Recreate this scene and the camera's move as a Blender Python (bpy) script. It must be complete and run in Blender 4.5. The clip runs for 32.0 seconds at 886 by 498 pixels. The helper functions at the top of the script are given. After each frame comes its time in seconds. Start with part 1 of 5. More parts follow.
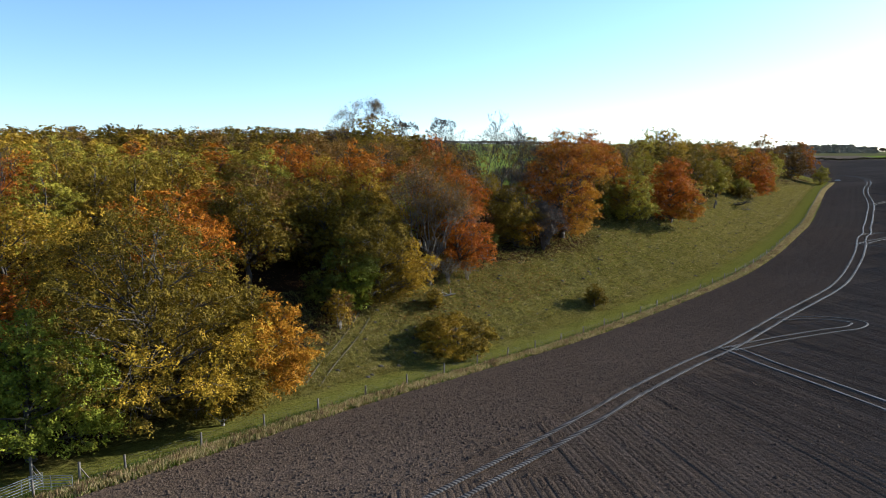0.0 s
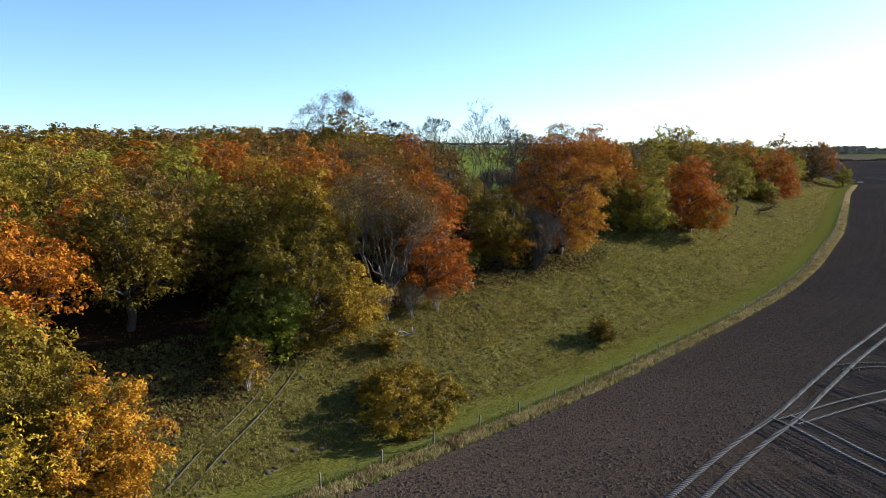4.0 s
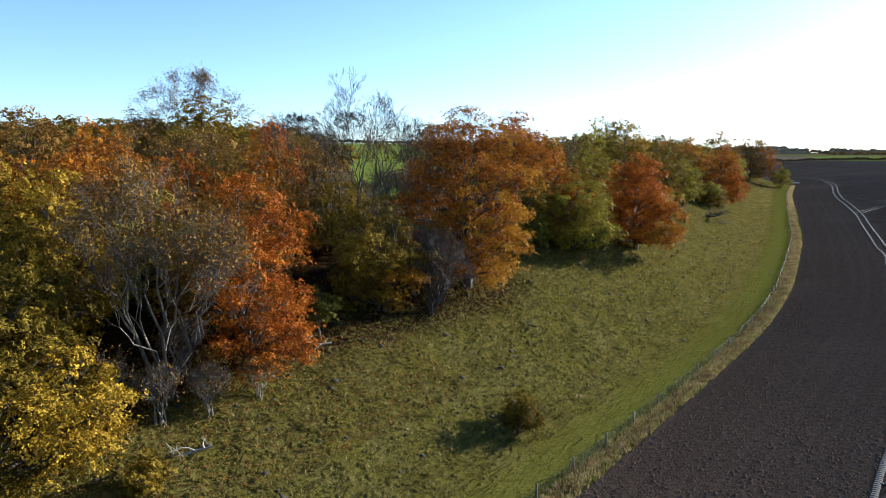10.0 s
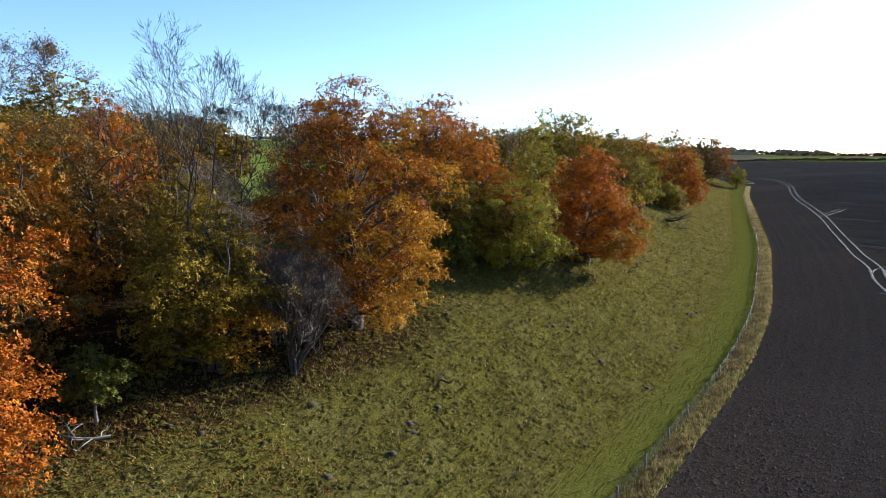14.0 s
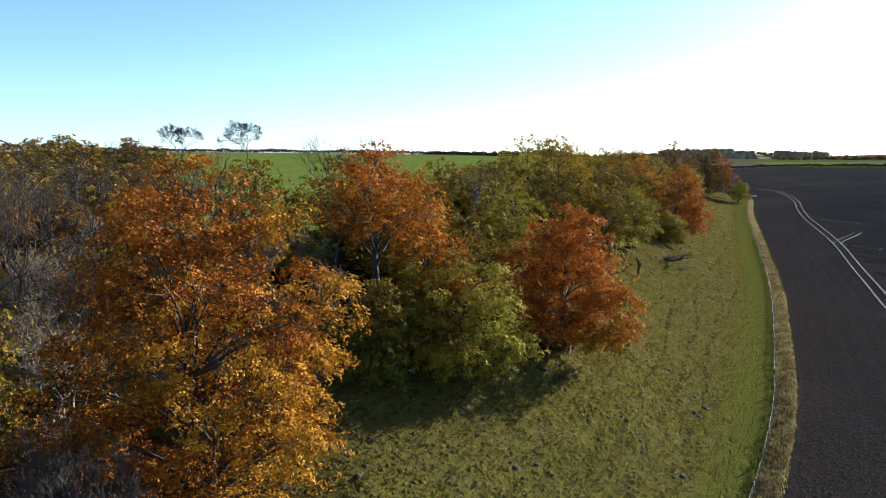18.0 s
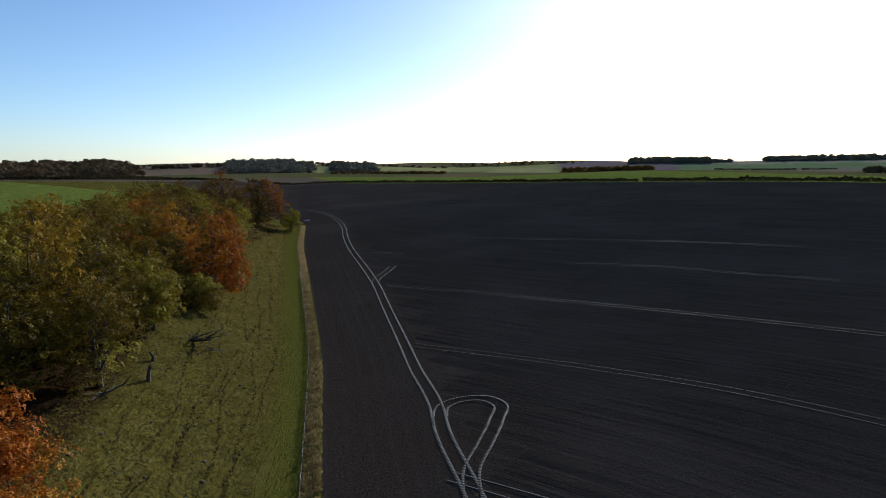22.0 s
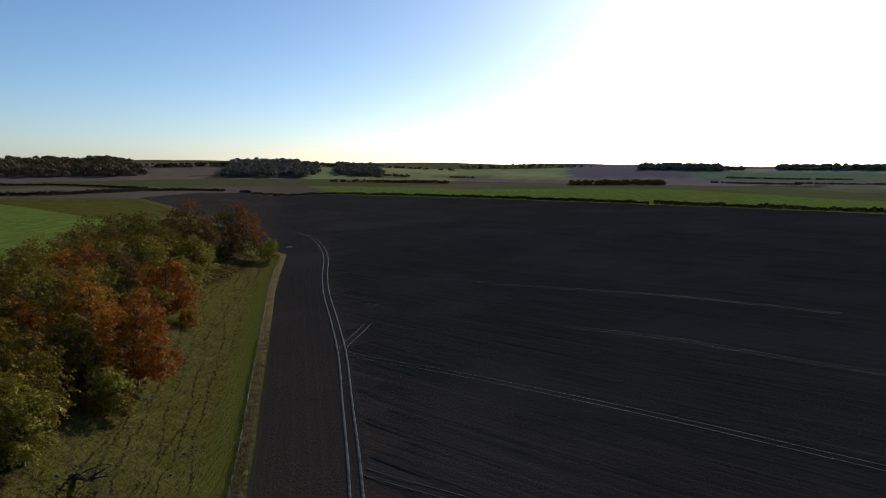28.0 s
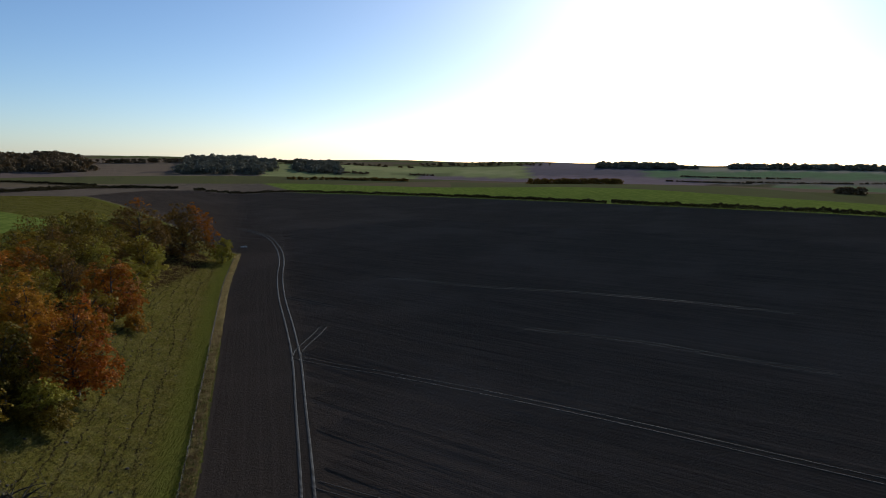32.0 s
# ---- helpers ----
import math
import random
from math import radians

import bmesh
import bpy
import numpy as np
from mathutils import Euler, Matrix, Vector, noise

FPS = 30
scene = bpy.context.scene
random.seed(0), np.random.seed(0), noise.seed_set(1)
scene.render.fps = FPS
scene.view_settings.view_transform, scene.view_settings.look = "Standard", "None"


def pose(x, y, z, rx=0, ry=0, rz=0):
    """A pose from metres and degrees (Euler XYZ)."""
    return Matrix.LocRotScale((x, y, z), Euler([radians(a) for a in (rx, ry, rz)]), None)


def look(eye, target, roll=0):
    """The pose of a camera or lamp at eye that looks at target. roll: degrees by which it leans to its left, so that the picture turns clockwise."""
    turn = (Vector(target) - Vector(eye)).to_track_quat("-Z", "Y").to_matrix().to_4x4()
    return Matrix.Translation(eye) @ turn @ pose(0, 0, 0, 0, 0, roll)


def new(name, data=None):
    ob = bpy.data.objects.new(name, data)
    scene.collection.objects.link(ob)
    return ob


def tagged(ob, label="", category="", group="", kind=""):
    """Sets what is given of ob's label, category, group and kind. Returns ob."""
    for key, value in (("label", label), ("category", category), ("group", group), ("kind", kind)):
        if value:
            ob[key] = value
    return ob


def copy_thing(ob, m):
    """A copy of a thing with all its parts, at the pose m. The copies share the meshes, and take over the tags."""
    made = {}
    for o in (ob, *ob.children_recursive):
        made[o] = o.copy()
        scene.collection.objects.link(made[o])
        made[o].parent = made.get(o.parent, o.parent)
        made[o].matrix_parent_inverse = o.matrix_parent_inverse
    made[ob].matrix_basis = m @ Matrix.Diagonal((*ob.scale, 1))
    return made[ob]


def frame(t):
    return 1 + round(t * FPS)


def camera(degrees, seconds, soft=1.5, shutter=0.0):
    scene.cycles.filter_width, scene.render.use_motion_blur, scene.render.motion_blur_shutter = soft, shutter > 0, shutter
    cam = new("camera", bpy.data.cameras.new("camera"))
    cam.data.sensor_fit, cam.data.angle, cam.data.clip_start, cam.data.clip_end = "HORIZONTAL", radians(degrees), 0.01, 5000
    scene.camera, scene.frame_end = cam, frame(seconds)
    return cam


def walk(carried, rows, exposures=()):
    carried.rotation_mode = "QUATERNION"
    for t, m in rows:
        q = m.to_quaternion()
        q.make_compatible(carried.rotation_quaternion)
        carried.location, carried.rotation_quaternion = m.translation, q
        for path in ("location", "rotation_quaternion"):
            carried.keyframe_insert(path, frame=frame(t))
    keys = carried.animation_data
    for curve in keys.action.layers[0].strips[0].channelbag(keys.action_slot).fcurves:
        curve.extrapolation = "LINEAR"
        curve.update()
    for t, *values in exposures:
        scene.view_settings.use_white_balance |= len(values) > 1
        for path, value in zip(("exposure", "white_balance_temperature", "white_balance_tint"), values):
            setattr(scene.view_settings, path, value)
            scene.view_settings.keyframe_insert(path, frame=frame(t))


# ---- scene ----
cam = camera(64.7, 32.0, soft=0.65)
# seconds, eye in metres, yaw to the left, pitch up, lean, in degrees
FLIGHT = (
    (0, -0.00, 0.00, 29.04, 15.35, -7.54, 0.13),
    (0.5, -0.10, 2.85, 28.89, 15.46, -7.53, 0.11),
    (1, -0.23, 5.80, 28.73, 15.58, -7.52, 0.06),
    (1.5, -0.40, 8.93, 28.63, 15.66, -7.48, 0.02),
    (2, -0.58, 12.10, 28.52, 15.71, -7.42, -0.00),
    (2.5, -0.75, 15.26, 28.38, 15.78, -7.36, -0.02),
    (3, -0.91, 18.45, 28.29, 15.83, -7.29, -0.08),
    (3.5, -1.05, 21.64, 28.29, 15.85, -7.25, -0.11),
    (5.5, -1.33, 34.20, 28.60, 16.17, -7.28, -0.13),
    (6, -1.21, 36.54, 28.60, 16.36, -7.13, -0.09),
    (6.5, -1.13, 38.68, 28.56, 16.46, -7.24, -0.02),
    (7, -1.29, 41.13, 28.55, 16.38, -7.43, -0.02),
    (7.5, -1.62, 44.00, 28.57, 16.22, -7.40, -0.15),
    (8, -1.78, 46.93, 28.54, 16.10, -7.29, -0.24),
    (8.5, -1.80, 49.84, 28.44, 15.08, -7.23, -0.23),
    (9, -1.73, 52.63, 28.35, 13.68, -7.23, -0.16),
    (9.5, -1.66, 55.37, 28.21, 12.19, -7.28, -0.08),
    (10, -1.61, 58.13, 28.05, 10.67, -7.29, -0.04),
    (10.5, -1.49, 60.86, 27.90, 9.15, -7.26, -0.08),
    (11, -1.24, 63.66, 27.77, 7.69, -7.23, -0.05),
    (11.5, -0.96, 66.45, 27.65, 6.97, -7.21, -0.00),
    (12, -0.60, 69.33, 27.49, 6.91, -7.21, 0.05),
    (12.5, -0.28, 72.22, 27.43, 6.94, -7.23, 0.07),
    (13, -0.00, 75.24, 27.39, 6.97, -7.25, 0.11),
    (13.5, 0.23, 78.26, 27.36, 6.97, -7.27, 0.15),
    (15.5, 1.84, 88.35, 27.84, 7.35, -7.40, 0.39),
    (16, 2.17, 90.86, 29.05, 7.42, -7.33, 0.25),
    (16.5, 2.54, 93.49, 30.15, 7.50, -7.29, 0.11),
    (17, 2.88, 96.24, 31.28, 7.58, -7.20, -0.09),
    (17.5, 3.38, 99.05, 32.41, 7.66, -7.15, -0.23),
    (18, 4.03, 101.77, 33.57, 6.92, -7.15, -0.35),
    (18.5, 4.79, 104.52, 34.87, -1.70, -7.17, -0.44),
    (19, 5.95, 107.27, 36.26, -13.49, -7.06, -0.58),
    (19.5, 7.59, 109.77, 37.61, -24.39, -6.96, -0.65),
    (20, 9.49, 112.05, 38.82, -26.96, -6.86, -0.62),
    (20.5, 11.27, 114.09, 39.74, -27.17, -6.89, -0.49),
    (21, 12.97, 116.14, 40.59, -27.10, -6.96, -0.43),
    (21.5, 14.72, 118.39, 41.89, -27.09, -6.97, -0.46),
    (22, 16.52, 120.62, 43.29, -27.07, -6.90, -0.46),
    (22.5, 18.38, 122.75, 44.69, -27.02, -6.87, -0.43),
    (23, 20.21, 124.88, 46.08, -27.00, -6.92, -0.37),
    (23.5, 22.02, 127.10, 47.45, -27.00, -6.95, -0.33),
    (24, 23.84, 129.35, 48.84, -27.06, -6.99, -0.28),
    (24.5, 25.63, 131.62, 50.24, -27.11, -7.02, -0.25),
    (25, 27.52, 133.93, 51.71, -27.16, -7.01, -0.18),
    (25.5, 29.45, 136.23, 53.17, -27.22, -7.03, -0.09),
    (27.5, 35.16, 142.86, 55.67, -26.24, -6.96, 0.37),
    (28, 35.71, 143.60, 55.70, -26.46, -7.05, 0.51),
    (28.5, 36.09, 144.36, 55.81, -26.88, -7.11, 0.54),
    (29, 36.37, 145.11, 55.93, -27.37, -7.10, 0.55),
    (29.5, 36.71, 145.72, 56.03, -27.77, -7.11, 0.59),
    (30, 37.01, 146.12, 56.16, -28.18, -7.11, 0.66),
    (30.5, 37.20, 146.31, 56.27, -28.53, -7.09, 0.76),
    (31, 37.27, 146.30, 56.28, -28.94, -7.09, 0.81),
    (31.5, 37.40, 146.19, 56.31, -29.38, -7.14, 0.84),
    (32, 37.60, 146.07, 56.33, -29.77, -7.22, 0.85),
)
EXPOSURES = tuple((t, stops, 5580, 9) for t, stops in ((0, 1.48), (7, 1.51), (10, 1.58), (13.5, 1.60), (18, 1.58), (19.2, 1.38), (20, 1.03), (21, 0.65), (23, 0.41), (25, 0.24), (28, 0.13), (32, 0.13)))


def air(x, y, z, yaw, pitch, roll):
    return pose(x, y, z) @ pose(0, 0, 0, 0, 0, yaw) @ pose(0, 0, 0, 90 + pitch) @ pose(0, 0, 0, 0, 0, roll)


walk(cam, [(t, air(*p)) for t, *p in FLIGHT], EXPOSURES)

# ---- sky and sun ----
SUN_AZIMUTH, SUN_HEIGHT = 48.0, 17.0
world = bpy.data.worlds.new("sky")
scene.world = world
world.use_nodes = True
wn = world.node_tree.nodes
sky = wn.new("ShaderNodeTexSky")
sky.sky_type, sky.sun_disc = "NISHITA", False
sky.sun_elevation, sky.sun_rotation = radians(SUN_HEIGHT), radians(SUN_AZIMUTH)
sky.air_density, sky.dust_density, sky.ozone_density, sky.altitude = 0.78, 0.45, 2.3, 100
world.node_tree.links.new(sky.outputs[0], wn["Background"].inputs[0])
wn["Background"].inputs[1].default_value = 0.087
sun = new("sun", bpy.data.lights.new("sun", "SUN"))
sun.data.energy, sun.data.angle, sun.data.color = 5.0, radians(0.53), (1.0, 0.90, 0.74)
sun_way = Vector((math.sin(radians(SUN_AZIMUTH)) * math.cos(radians(SUN_HEIGHT)),
                  math.cos(radians(SUN_AZIMUTH)) * math.cos(radians(SUN_HEIGHT)), math.sin(radians(SUN_HEIGHT))))
sun.matrix_world = look(sun_way * 200, (0, 0, 0))


# ---- material helpers ----
def nodes_of(name):
    m = bpy.data.materials.new(name)
    m.use_nodes = True
    n = m.node_tree.nodes
    return m, n, m.node_tree.links, n["Principled BSDF"]


class Nodes:
    """Short forms for shader nodes."""

    def __init__(self, n, l):
        self.n, self.l = n, l
        self.place = self.n.new("ShaderNodeNewGeometry").outputs["Position"]

    def put(self, socket, value):
        if isinstance(value, (int, float)):
            socket.default_value = value
        elif isinstance(value, tuple):
            socket.default_value = (*value, 1)[:4] if len(value) == 3 and socket.type == "RGBA" else value
        else:
            self.l.new(value, socket)

    def math(self, op, a, b=0.0, c=None, clamp=False):
        n = self.n.new("ShaderNodeMath")
        n.operation, n.use_clamp = op, clamp
        self.put(n.inputs[0], a), self.put(n.inputs[1], b)
        if c is not None:
            self.put(n.inputs[2], c)
        return n.outputs[0]

    def attr(self, name):
        n = self.n.new("ShaderNodeAttribute")
        n.attribute_name = name
        return n.outputs["Fac"]

    def noise(self, scale, detail=3.0, rough=0.55, at=None, stretch=None):
        n = self.n.new("ShaderNodeTexNoise")
        n.inputs["Scale"].default_value, n.inputs["Detail"].default_value, n.inputs["Roughness"].default_value = scale, detail, rough
        at = at or self.place
        if stretch:
            m = self.n.new("ShaderNodeMapping")
            m.vector_type = "TEXTURE"
            m.inputs["Scale"].default_value, m.inputs["Rotation"].default_value = stretch[0], stretch[1]
            self.l.new(at, m.inputs[0])
            at = m.outputs[0]
        self.l.new(at, n.inputs["Vector"])
        return n.outputs[0]

    def step(self, value, low, high):
        n = self.n.new("ShaderNodeMapRange")
        n.interpolation_type = "SMOOTHSTEP"
        self.put(n.inputs[0], value)
        n.inputs[1].default_value, n.inputs[2].default_value = low, high
        return n.outputs[0]

    def mix(self, fac, a, b, blend="MIX"):
        n = self.n.new("ShaderNodeMix")
        n.data_type, n.blend_type = "RGBA", blend
        self.put(n.inputs[0], fac), self.put(n.inputs[6], a), self.put(n.inputs[7], b)
        return n.outputs[2]

    def ramp(self, value, *stops):
        n = self.n.new("ShaderNodeValToRGB")
        e = n.color_ramp.elements
        for k, (at, colour) in enumerate(stops):
            el = e[k] if k < 2 else e.new(at)
            el.position, el.color = at, (*colour, 1)
        self.l.new(value, n.inputs[0])
        return n.outputs[0]

    def bump(self, height, strength, distance):
        n = self.n.new("ShaderNodeBump")
        n.inputs["Strength"].default_value, n.inputs["Distance"].default_value = strength, distance
        self.l.new(height, n.inputs["Height"])
        return n.outputs[0]


def leaf_material(name, dark, mid, light, glow=0.16):
    """Leaves: three tones by leaf, patches over the crown, light that comes through."""
    m, n, l, bsdf = nodes_of(name)
    k = Nodes(n, l)
    info = n.new("ShaderNodeObjectInfo").outputs["Random"]
    island = n.new("ShaderNodeNewGeometry").outputs["Random Per Island"]
    patch, clump = k.noise(0.42, 4, 0.6), k.noise(2.6, 2, 0.5)
    tone = k.math("ADD", k.math("MULTIPLY", island, 0.26), k.math("MULTIPLY", k.step(patch, 0.34, 0.66), 0.40))
    tone = k.math("ADD", tone, k.math("MULTIPLY", k.step(clump, 0.36, 0.64), 0.46))
    tone = k.math("ADD", tone, k.math("MULTIPLY_ADD", info, 0.16, -0.12))
    colour = k.ramp(tone, (0.05, dark), (0.95, light), (0.5, mid))
    l.new(colour, bsdf.inputs["Base Color"])
    bsdf.inputs["Roughness"].default_value = 0.7
    bsdf.inputs["Specular IOR Level"].default_value = 0.05
    through_leaf = n.new("ShaderNodeBsdfTranslucent")
    l.new(k.mix(0.12, colour, (0.4, 0.24, 0.024)), through_leaf.inputs[0])
    both = n.new("ShaderNodeMixShader")
    both.inputs[0].default_value = glow
    l.new(bsdf.outputs[0], both.inputs[1]), l.new(through_leaf.outputs[0], both.inputs[2])
    l.new(both.outputs[0], n["Material Output"].inputs[0])
    return m


def bark_material(name, dark, light):
    m, n, l, bsdf = nodes_of(name)
    k = Nodes(n, l)
    grain = k.noise(6, 5, 0.65, stretch=((1, 1, 4), (0, 0, 0)))
    l.new(k.ramp(grain, (0.3, dark), (0.75, light)), bsdf.inputs["Base Color"])
    bsdf.inputs["Roughness"].default_value = 0.9
    l.new(k.bump(grain, 0.6, 0.03), bsdf.inputs["Normal"])
    return m


def plain_material(name, dark, light, scale=8.0, rough=0.8, metal=0.0, bump=0.3):
    m, n, l, bsdf = nodes_of(name)
    k = Nodes(n, l)
    grain = k.noise(scale, 4)
    l.new(k.ramp(grain, (0.3, dark), (0.72, light)), bsdf.inputs["Base Color"])
    bsdf.inputs["Roughness"].default_value, bsdf.inputs["Metallic"].default_value = rough, metal
    l.new(k.bump(grain, bump, 0.02), bsdf.inputs["Normal"])
    return m


LEAVES = {
    "copper": leaf_material("leaves_copper", (0.115, 0.0349, 0.00538), (0.33, 0.106, 0.00768), (0.491, 0.21, 0.0138)),
    "flame": leaf_material("leaves_flame", (0.123, 0.0308, 0.00614), (0.346, 0.0928, 0.00848), (0.507, 0.199, 0.0154)),
    "rust": leaf_material("leaves_rust", (0.092, 0.0291, 0.00538), (0.277, 0.088, 0.00768), (0.461, 0.191, 0.0138)),
    "amber": leaf_material("leaves_amber", (0.138, 0.0614, 0.00691), (0.354, 0.154, 0.01), (0.491, 0.269, 0.0192)),
    "gold": leaf_material("leaves_gold", (0.111, 0.0672, 0.00768), (0.269, 0.164, 0.0123), (0.426, 0.282, 0.023)),
    "olive": leaf_material("leaves_olive", (0.0685, 0.0455, 0.00691), (0.182, 0.12, 0.0107), (0.306, 0.216, 0.02)),
    "bronze": leaf_material("leaves_bronze", (0.0409, 0.0303, 0.00461), (0.115, 0.0805, 0.00768), (0.223, 0.152, 0.0138)),
    "lime": leaf_material("leaves_lime", (0.11, 0.1, 0.0127), (0.265, 0.222, 0.0228), (0.432, 0.372, 0.0422)),
    "fresh": leaf_material("leaves_fresh", (0.0662, 0.0771, 0.00933), (0.168, 0.186, 0.0169), (0.309, 0.322, 0.0321)),
    "green": leaf_material("leaves_green", (0.0422, 0.0461, 0.00768), (0.1, 0.104, 0.0138), (0.184, 0.181, 0.0261)),
    "brown": leaf_material("leaves_brown", (0.073, 0.0396, 0.0115), (0.161, 0.0873, 0.0184), (0.263, 0.15, 0.0292)),
    "ivy": leaf_material("leaves_ivy", (0.0154, 0.0246, 0.00768), (0.0307, 0.0461, 0.0115), (0.0614, 0.0848, 0.0192)),
    # hedge leaves, coloured dark to stand for the hedges' shaded side
    "thorn": leaf_material("leaves_shaded_thorn", (0.0169, 0.0154, 0.00848), (0.0369, 0.0338, 0.0154), (0.0691, 0.0576, 0.023), 0.12),
    # dusk and spruce clothe far woods; both colours are lightened to imitate haze
    "dusk": leaf_material("leaves_dusk_hazed", (0.0653, 0.0443, 0.0261), (0.13, 0.0888, 0.047), (0.222, 0.144, 0.0653), 0.12),
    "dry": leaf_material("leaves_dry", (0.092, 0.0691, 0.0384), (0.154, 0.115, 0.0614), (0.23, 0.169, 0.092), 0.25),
    "spruce": leaf_material("leaves_spruce_hazed", (0.064, 0.0656, 0.0528), (0.12, 0.118, 0.0896), (0.184, 0.172, 0.124), 0.12),
}
LEAF_WORDS = {"copper": "copper-orange", "flame": "red-orange", "amber": "amber-orange", "rust": "rusty orange", "gold": "golden-yellow",
              "olive": "dull olive-brown", "bronze": "olive-bronze", "fresh": "fresh green", "lime": "yellow-green", "green": "still green", "brown": "rust-brown",
              "ivy": "dark green", "thorn": "dark hedge", "dusk": "dark brown", "dry": "dry brown", "spruce": "dark evergreen"}
BARK = bark_material("bark_dark", (0.028, 0.0224, 0.016), (0.088, 0.072, 0.052))
TWIG = bark_material("bark_grey", (0.0144, 0.0112, 0.008), (0.044, 0.0344, 0.0256))
GREY_BARK = bark_material("bark_lichen", (0.06, 0.05, 0.037), (0.19, 0.157, 0.118))
PALE_BARK = bark_material("bark_pale", (0.104, 0.092, 0.076), (0.272, 0.24, 0.2))
POST_WOOD = bark_material("post_wood", (0.056, 0.0464, 0.0344), (0.192, 0.16, 0.12))
GALVANISED = plain_material("galvanised_wire", (0.056, 0.056, 0.056), (0.112, 0.112, 0.112), 20, 0.6, 0.5, 0.05)
GATE_STEEL = plain_material("gate_steel", (0.176, 0.184, 0.192), (0.288, 0.296, 0.304), 12, 0.5, 0.6, 0.05)


# ---- lie of the land ----
FENCE_Y = (-60, -20, 20, 38, 51, 65, 78, 97, 107, 126, 147, 162, 173.5, 190, 207, 230, 254, 275, 302, 322, 344, 385, 445, 520)
FENCE_X = (-78, -62, -45, -36.2, -30, -24.8, -18.2, -8.9, -3.4, 5.4, 16.6, 23.9, 28.9, 34.7, 39.9, 47.4, 54.4, 59.7, 66.9, 72.1, 77.9, 88.6, 106.8, 128)
_fy = np.arange(-60, 521, 20.0)
_fx = np.array([np.mean(np.interp(y + np.linspace(-12, 12, 25), FENCE_Y, FENCE_X)) for y in _fy])


def hermite(x, xs, ys):
    xs, ys = np.asarray(xs, float), np.asarray(ys, float)
    m, x = np.gradient(ys, xs), np.clip(x, xs[0], xs[-1])
    i = np.clip(np.searchsorted(xs, x) - 1, 0, len(xs) - 2)
    h = xs[i + 1] - xs[i]
    t = (x - xs[i]) / h
    return (1 + 2 * t) * (1 - t) ** 2 * ys[i] + t * (1 - t) ** 2 * h * m[i] + t * t * (3 - 2 * t) * ys[i + 1] + t * t * (t - 1) * h * m[i + 1]


def fence_x(y):
    """The fence line along the valley floor."""
    y = np.asarray(y, float)
    r = hermite(y, _fy, _fx)
    r = np.where(y > 520, _fx[-1] + (y - 520) * 0.27, r)
    return np.where(y < -60, _fx[0] + (y + 60) * 0.40, r)


def height(x, y):
    """The ground: a dry valley with a steep grass bank to the west and a broad field to the east."""
    w = (fence_x(y) - x) * 0.9
    floor = hermite(y, [-200, 0, 53, 95, 148, 177, 251, 442, 700, 1500, 4500], [14, 8, 5.7, 3.5, 4.2, 6.0, 8.4, 14, 20, 23, 30])
    bank = hermite(w, [0, 5, 12, 22, 35, 60, 95, 140, 300, 1000, 4500], [0, 0.3, 2.6, 7.2, 11.2, 15.2, 18, 20, 24, 24, 30])
    steep = hermite(y, [-200, 60, 82, 100, 125, 150, 180, 215, 250, 4500], [0.6, 0.6, 0.7, 0.95, 1.3, 1.55, 1.4, 1.0, 0.95, 0.95])
    bank = bank * (1 + (steep - 1) * np.exp(-((w / 38) ** 2)))
    field = hermite(-w, [0, 2, 60, 140, 260, 330, 420, 700, 1200, 2500, 4500], [0, 0.2, 4.2, 10, 19.5, 20.2, 18.5, 11, 3, 5, 8])
    tilt = hermite(y, [-200, 60, 90, 150, 185, 205, 246, 305, 360, 420, 4500], [1.1, 1.2, 1.3, 1.6, 1.7, 1.35, 0.8, 0.7, 0.8, 1.0, 1.0])
    field = field * (1 + (tilt - 1) * np.exp(-((w / 60) ** 2)))
    far = np.clip((y - 520) / 380, 0, 1)
    far = far * far * (3 - 2 * far)
    across = np.where(w > 0, bank, field) * (1 - far) + far * (7 + 4 * np.sin(x / 260 + 0.6) + 3 * np.sin(y / 170 + x / 330))
    away = np.clip((np.hypot(x - 30, y - 130) - 700) / 900, 0, 1)
    rolls = 5 * np.sin(x / 310 + y / 520) * np.sin(y / 400 - x / 610 + 1.0) + 2.5 * np.sin(x / 150 - y / 230)
    rise = np.clip((np.hypot(x - 30, y - 130) - 900) / 1300, 0, 1)
    out = np.hypot(x - 30, y - 130)
    dip, hill = np.clip((out - 850) / 400, 0, 1), np.clip((out - 1400) / 850, 0, 1)
    vale = -20 * dip * dip * (3 - 2 * dip) + 23 * hill * hill * (3 - 2 * hill)
    return floor + across + away * rolls + 6 * rise * rise * (3 - 2 * rise) + vale


def ground_z(x, y):
    return float(height(np.float64(x), np.float64(y)))


HEDGE = ((640, -250), (520, 90), (430, 300), (400, 350), (371, 397), (352, 451), (328, 541), (316, 596), (296, 650), (262, 697), (215, 735), (142, 740), (104, 691), (55, 577), (-6, 552), (-300, 500), (-4000, 300))


def side_of(points, x, y):
    """Distance to a line of points, negative to the right of the way along it."""
    best, sign = np.full(x.shape, 1e9), np.ones(x.shape)
    for (ax, ay), (bx, by) in zip(points, points[1:]):
        dx, dy = bx - ax, by - ay
        t = np.clip(((x - ax) * dx + (y - ay) * dy) / (dx * dx + dy * dy), 0, 1)
        d = np.hypot(x - ax - t * dx, y - ay - t * dy)
        s = np.where(dx * (y - ay) - dy * (x - ax) > 0, 1.0, -1.0)
        sign, best = np.where(d < best, s, sign), np.minimum(d, best)
    return best * sign


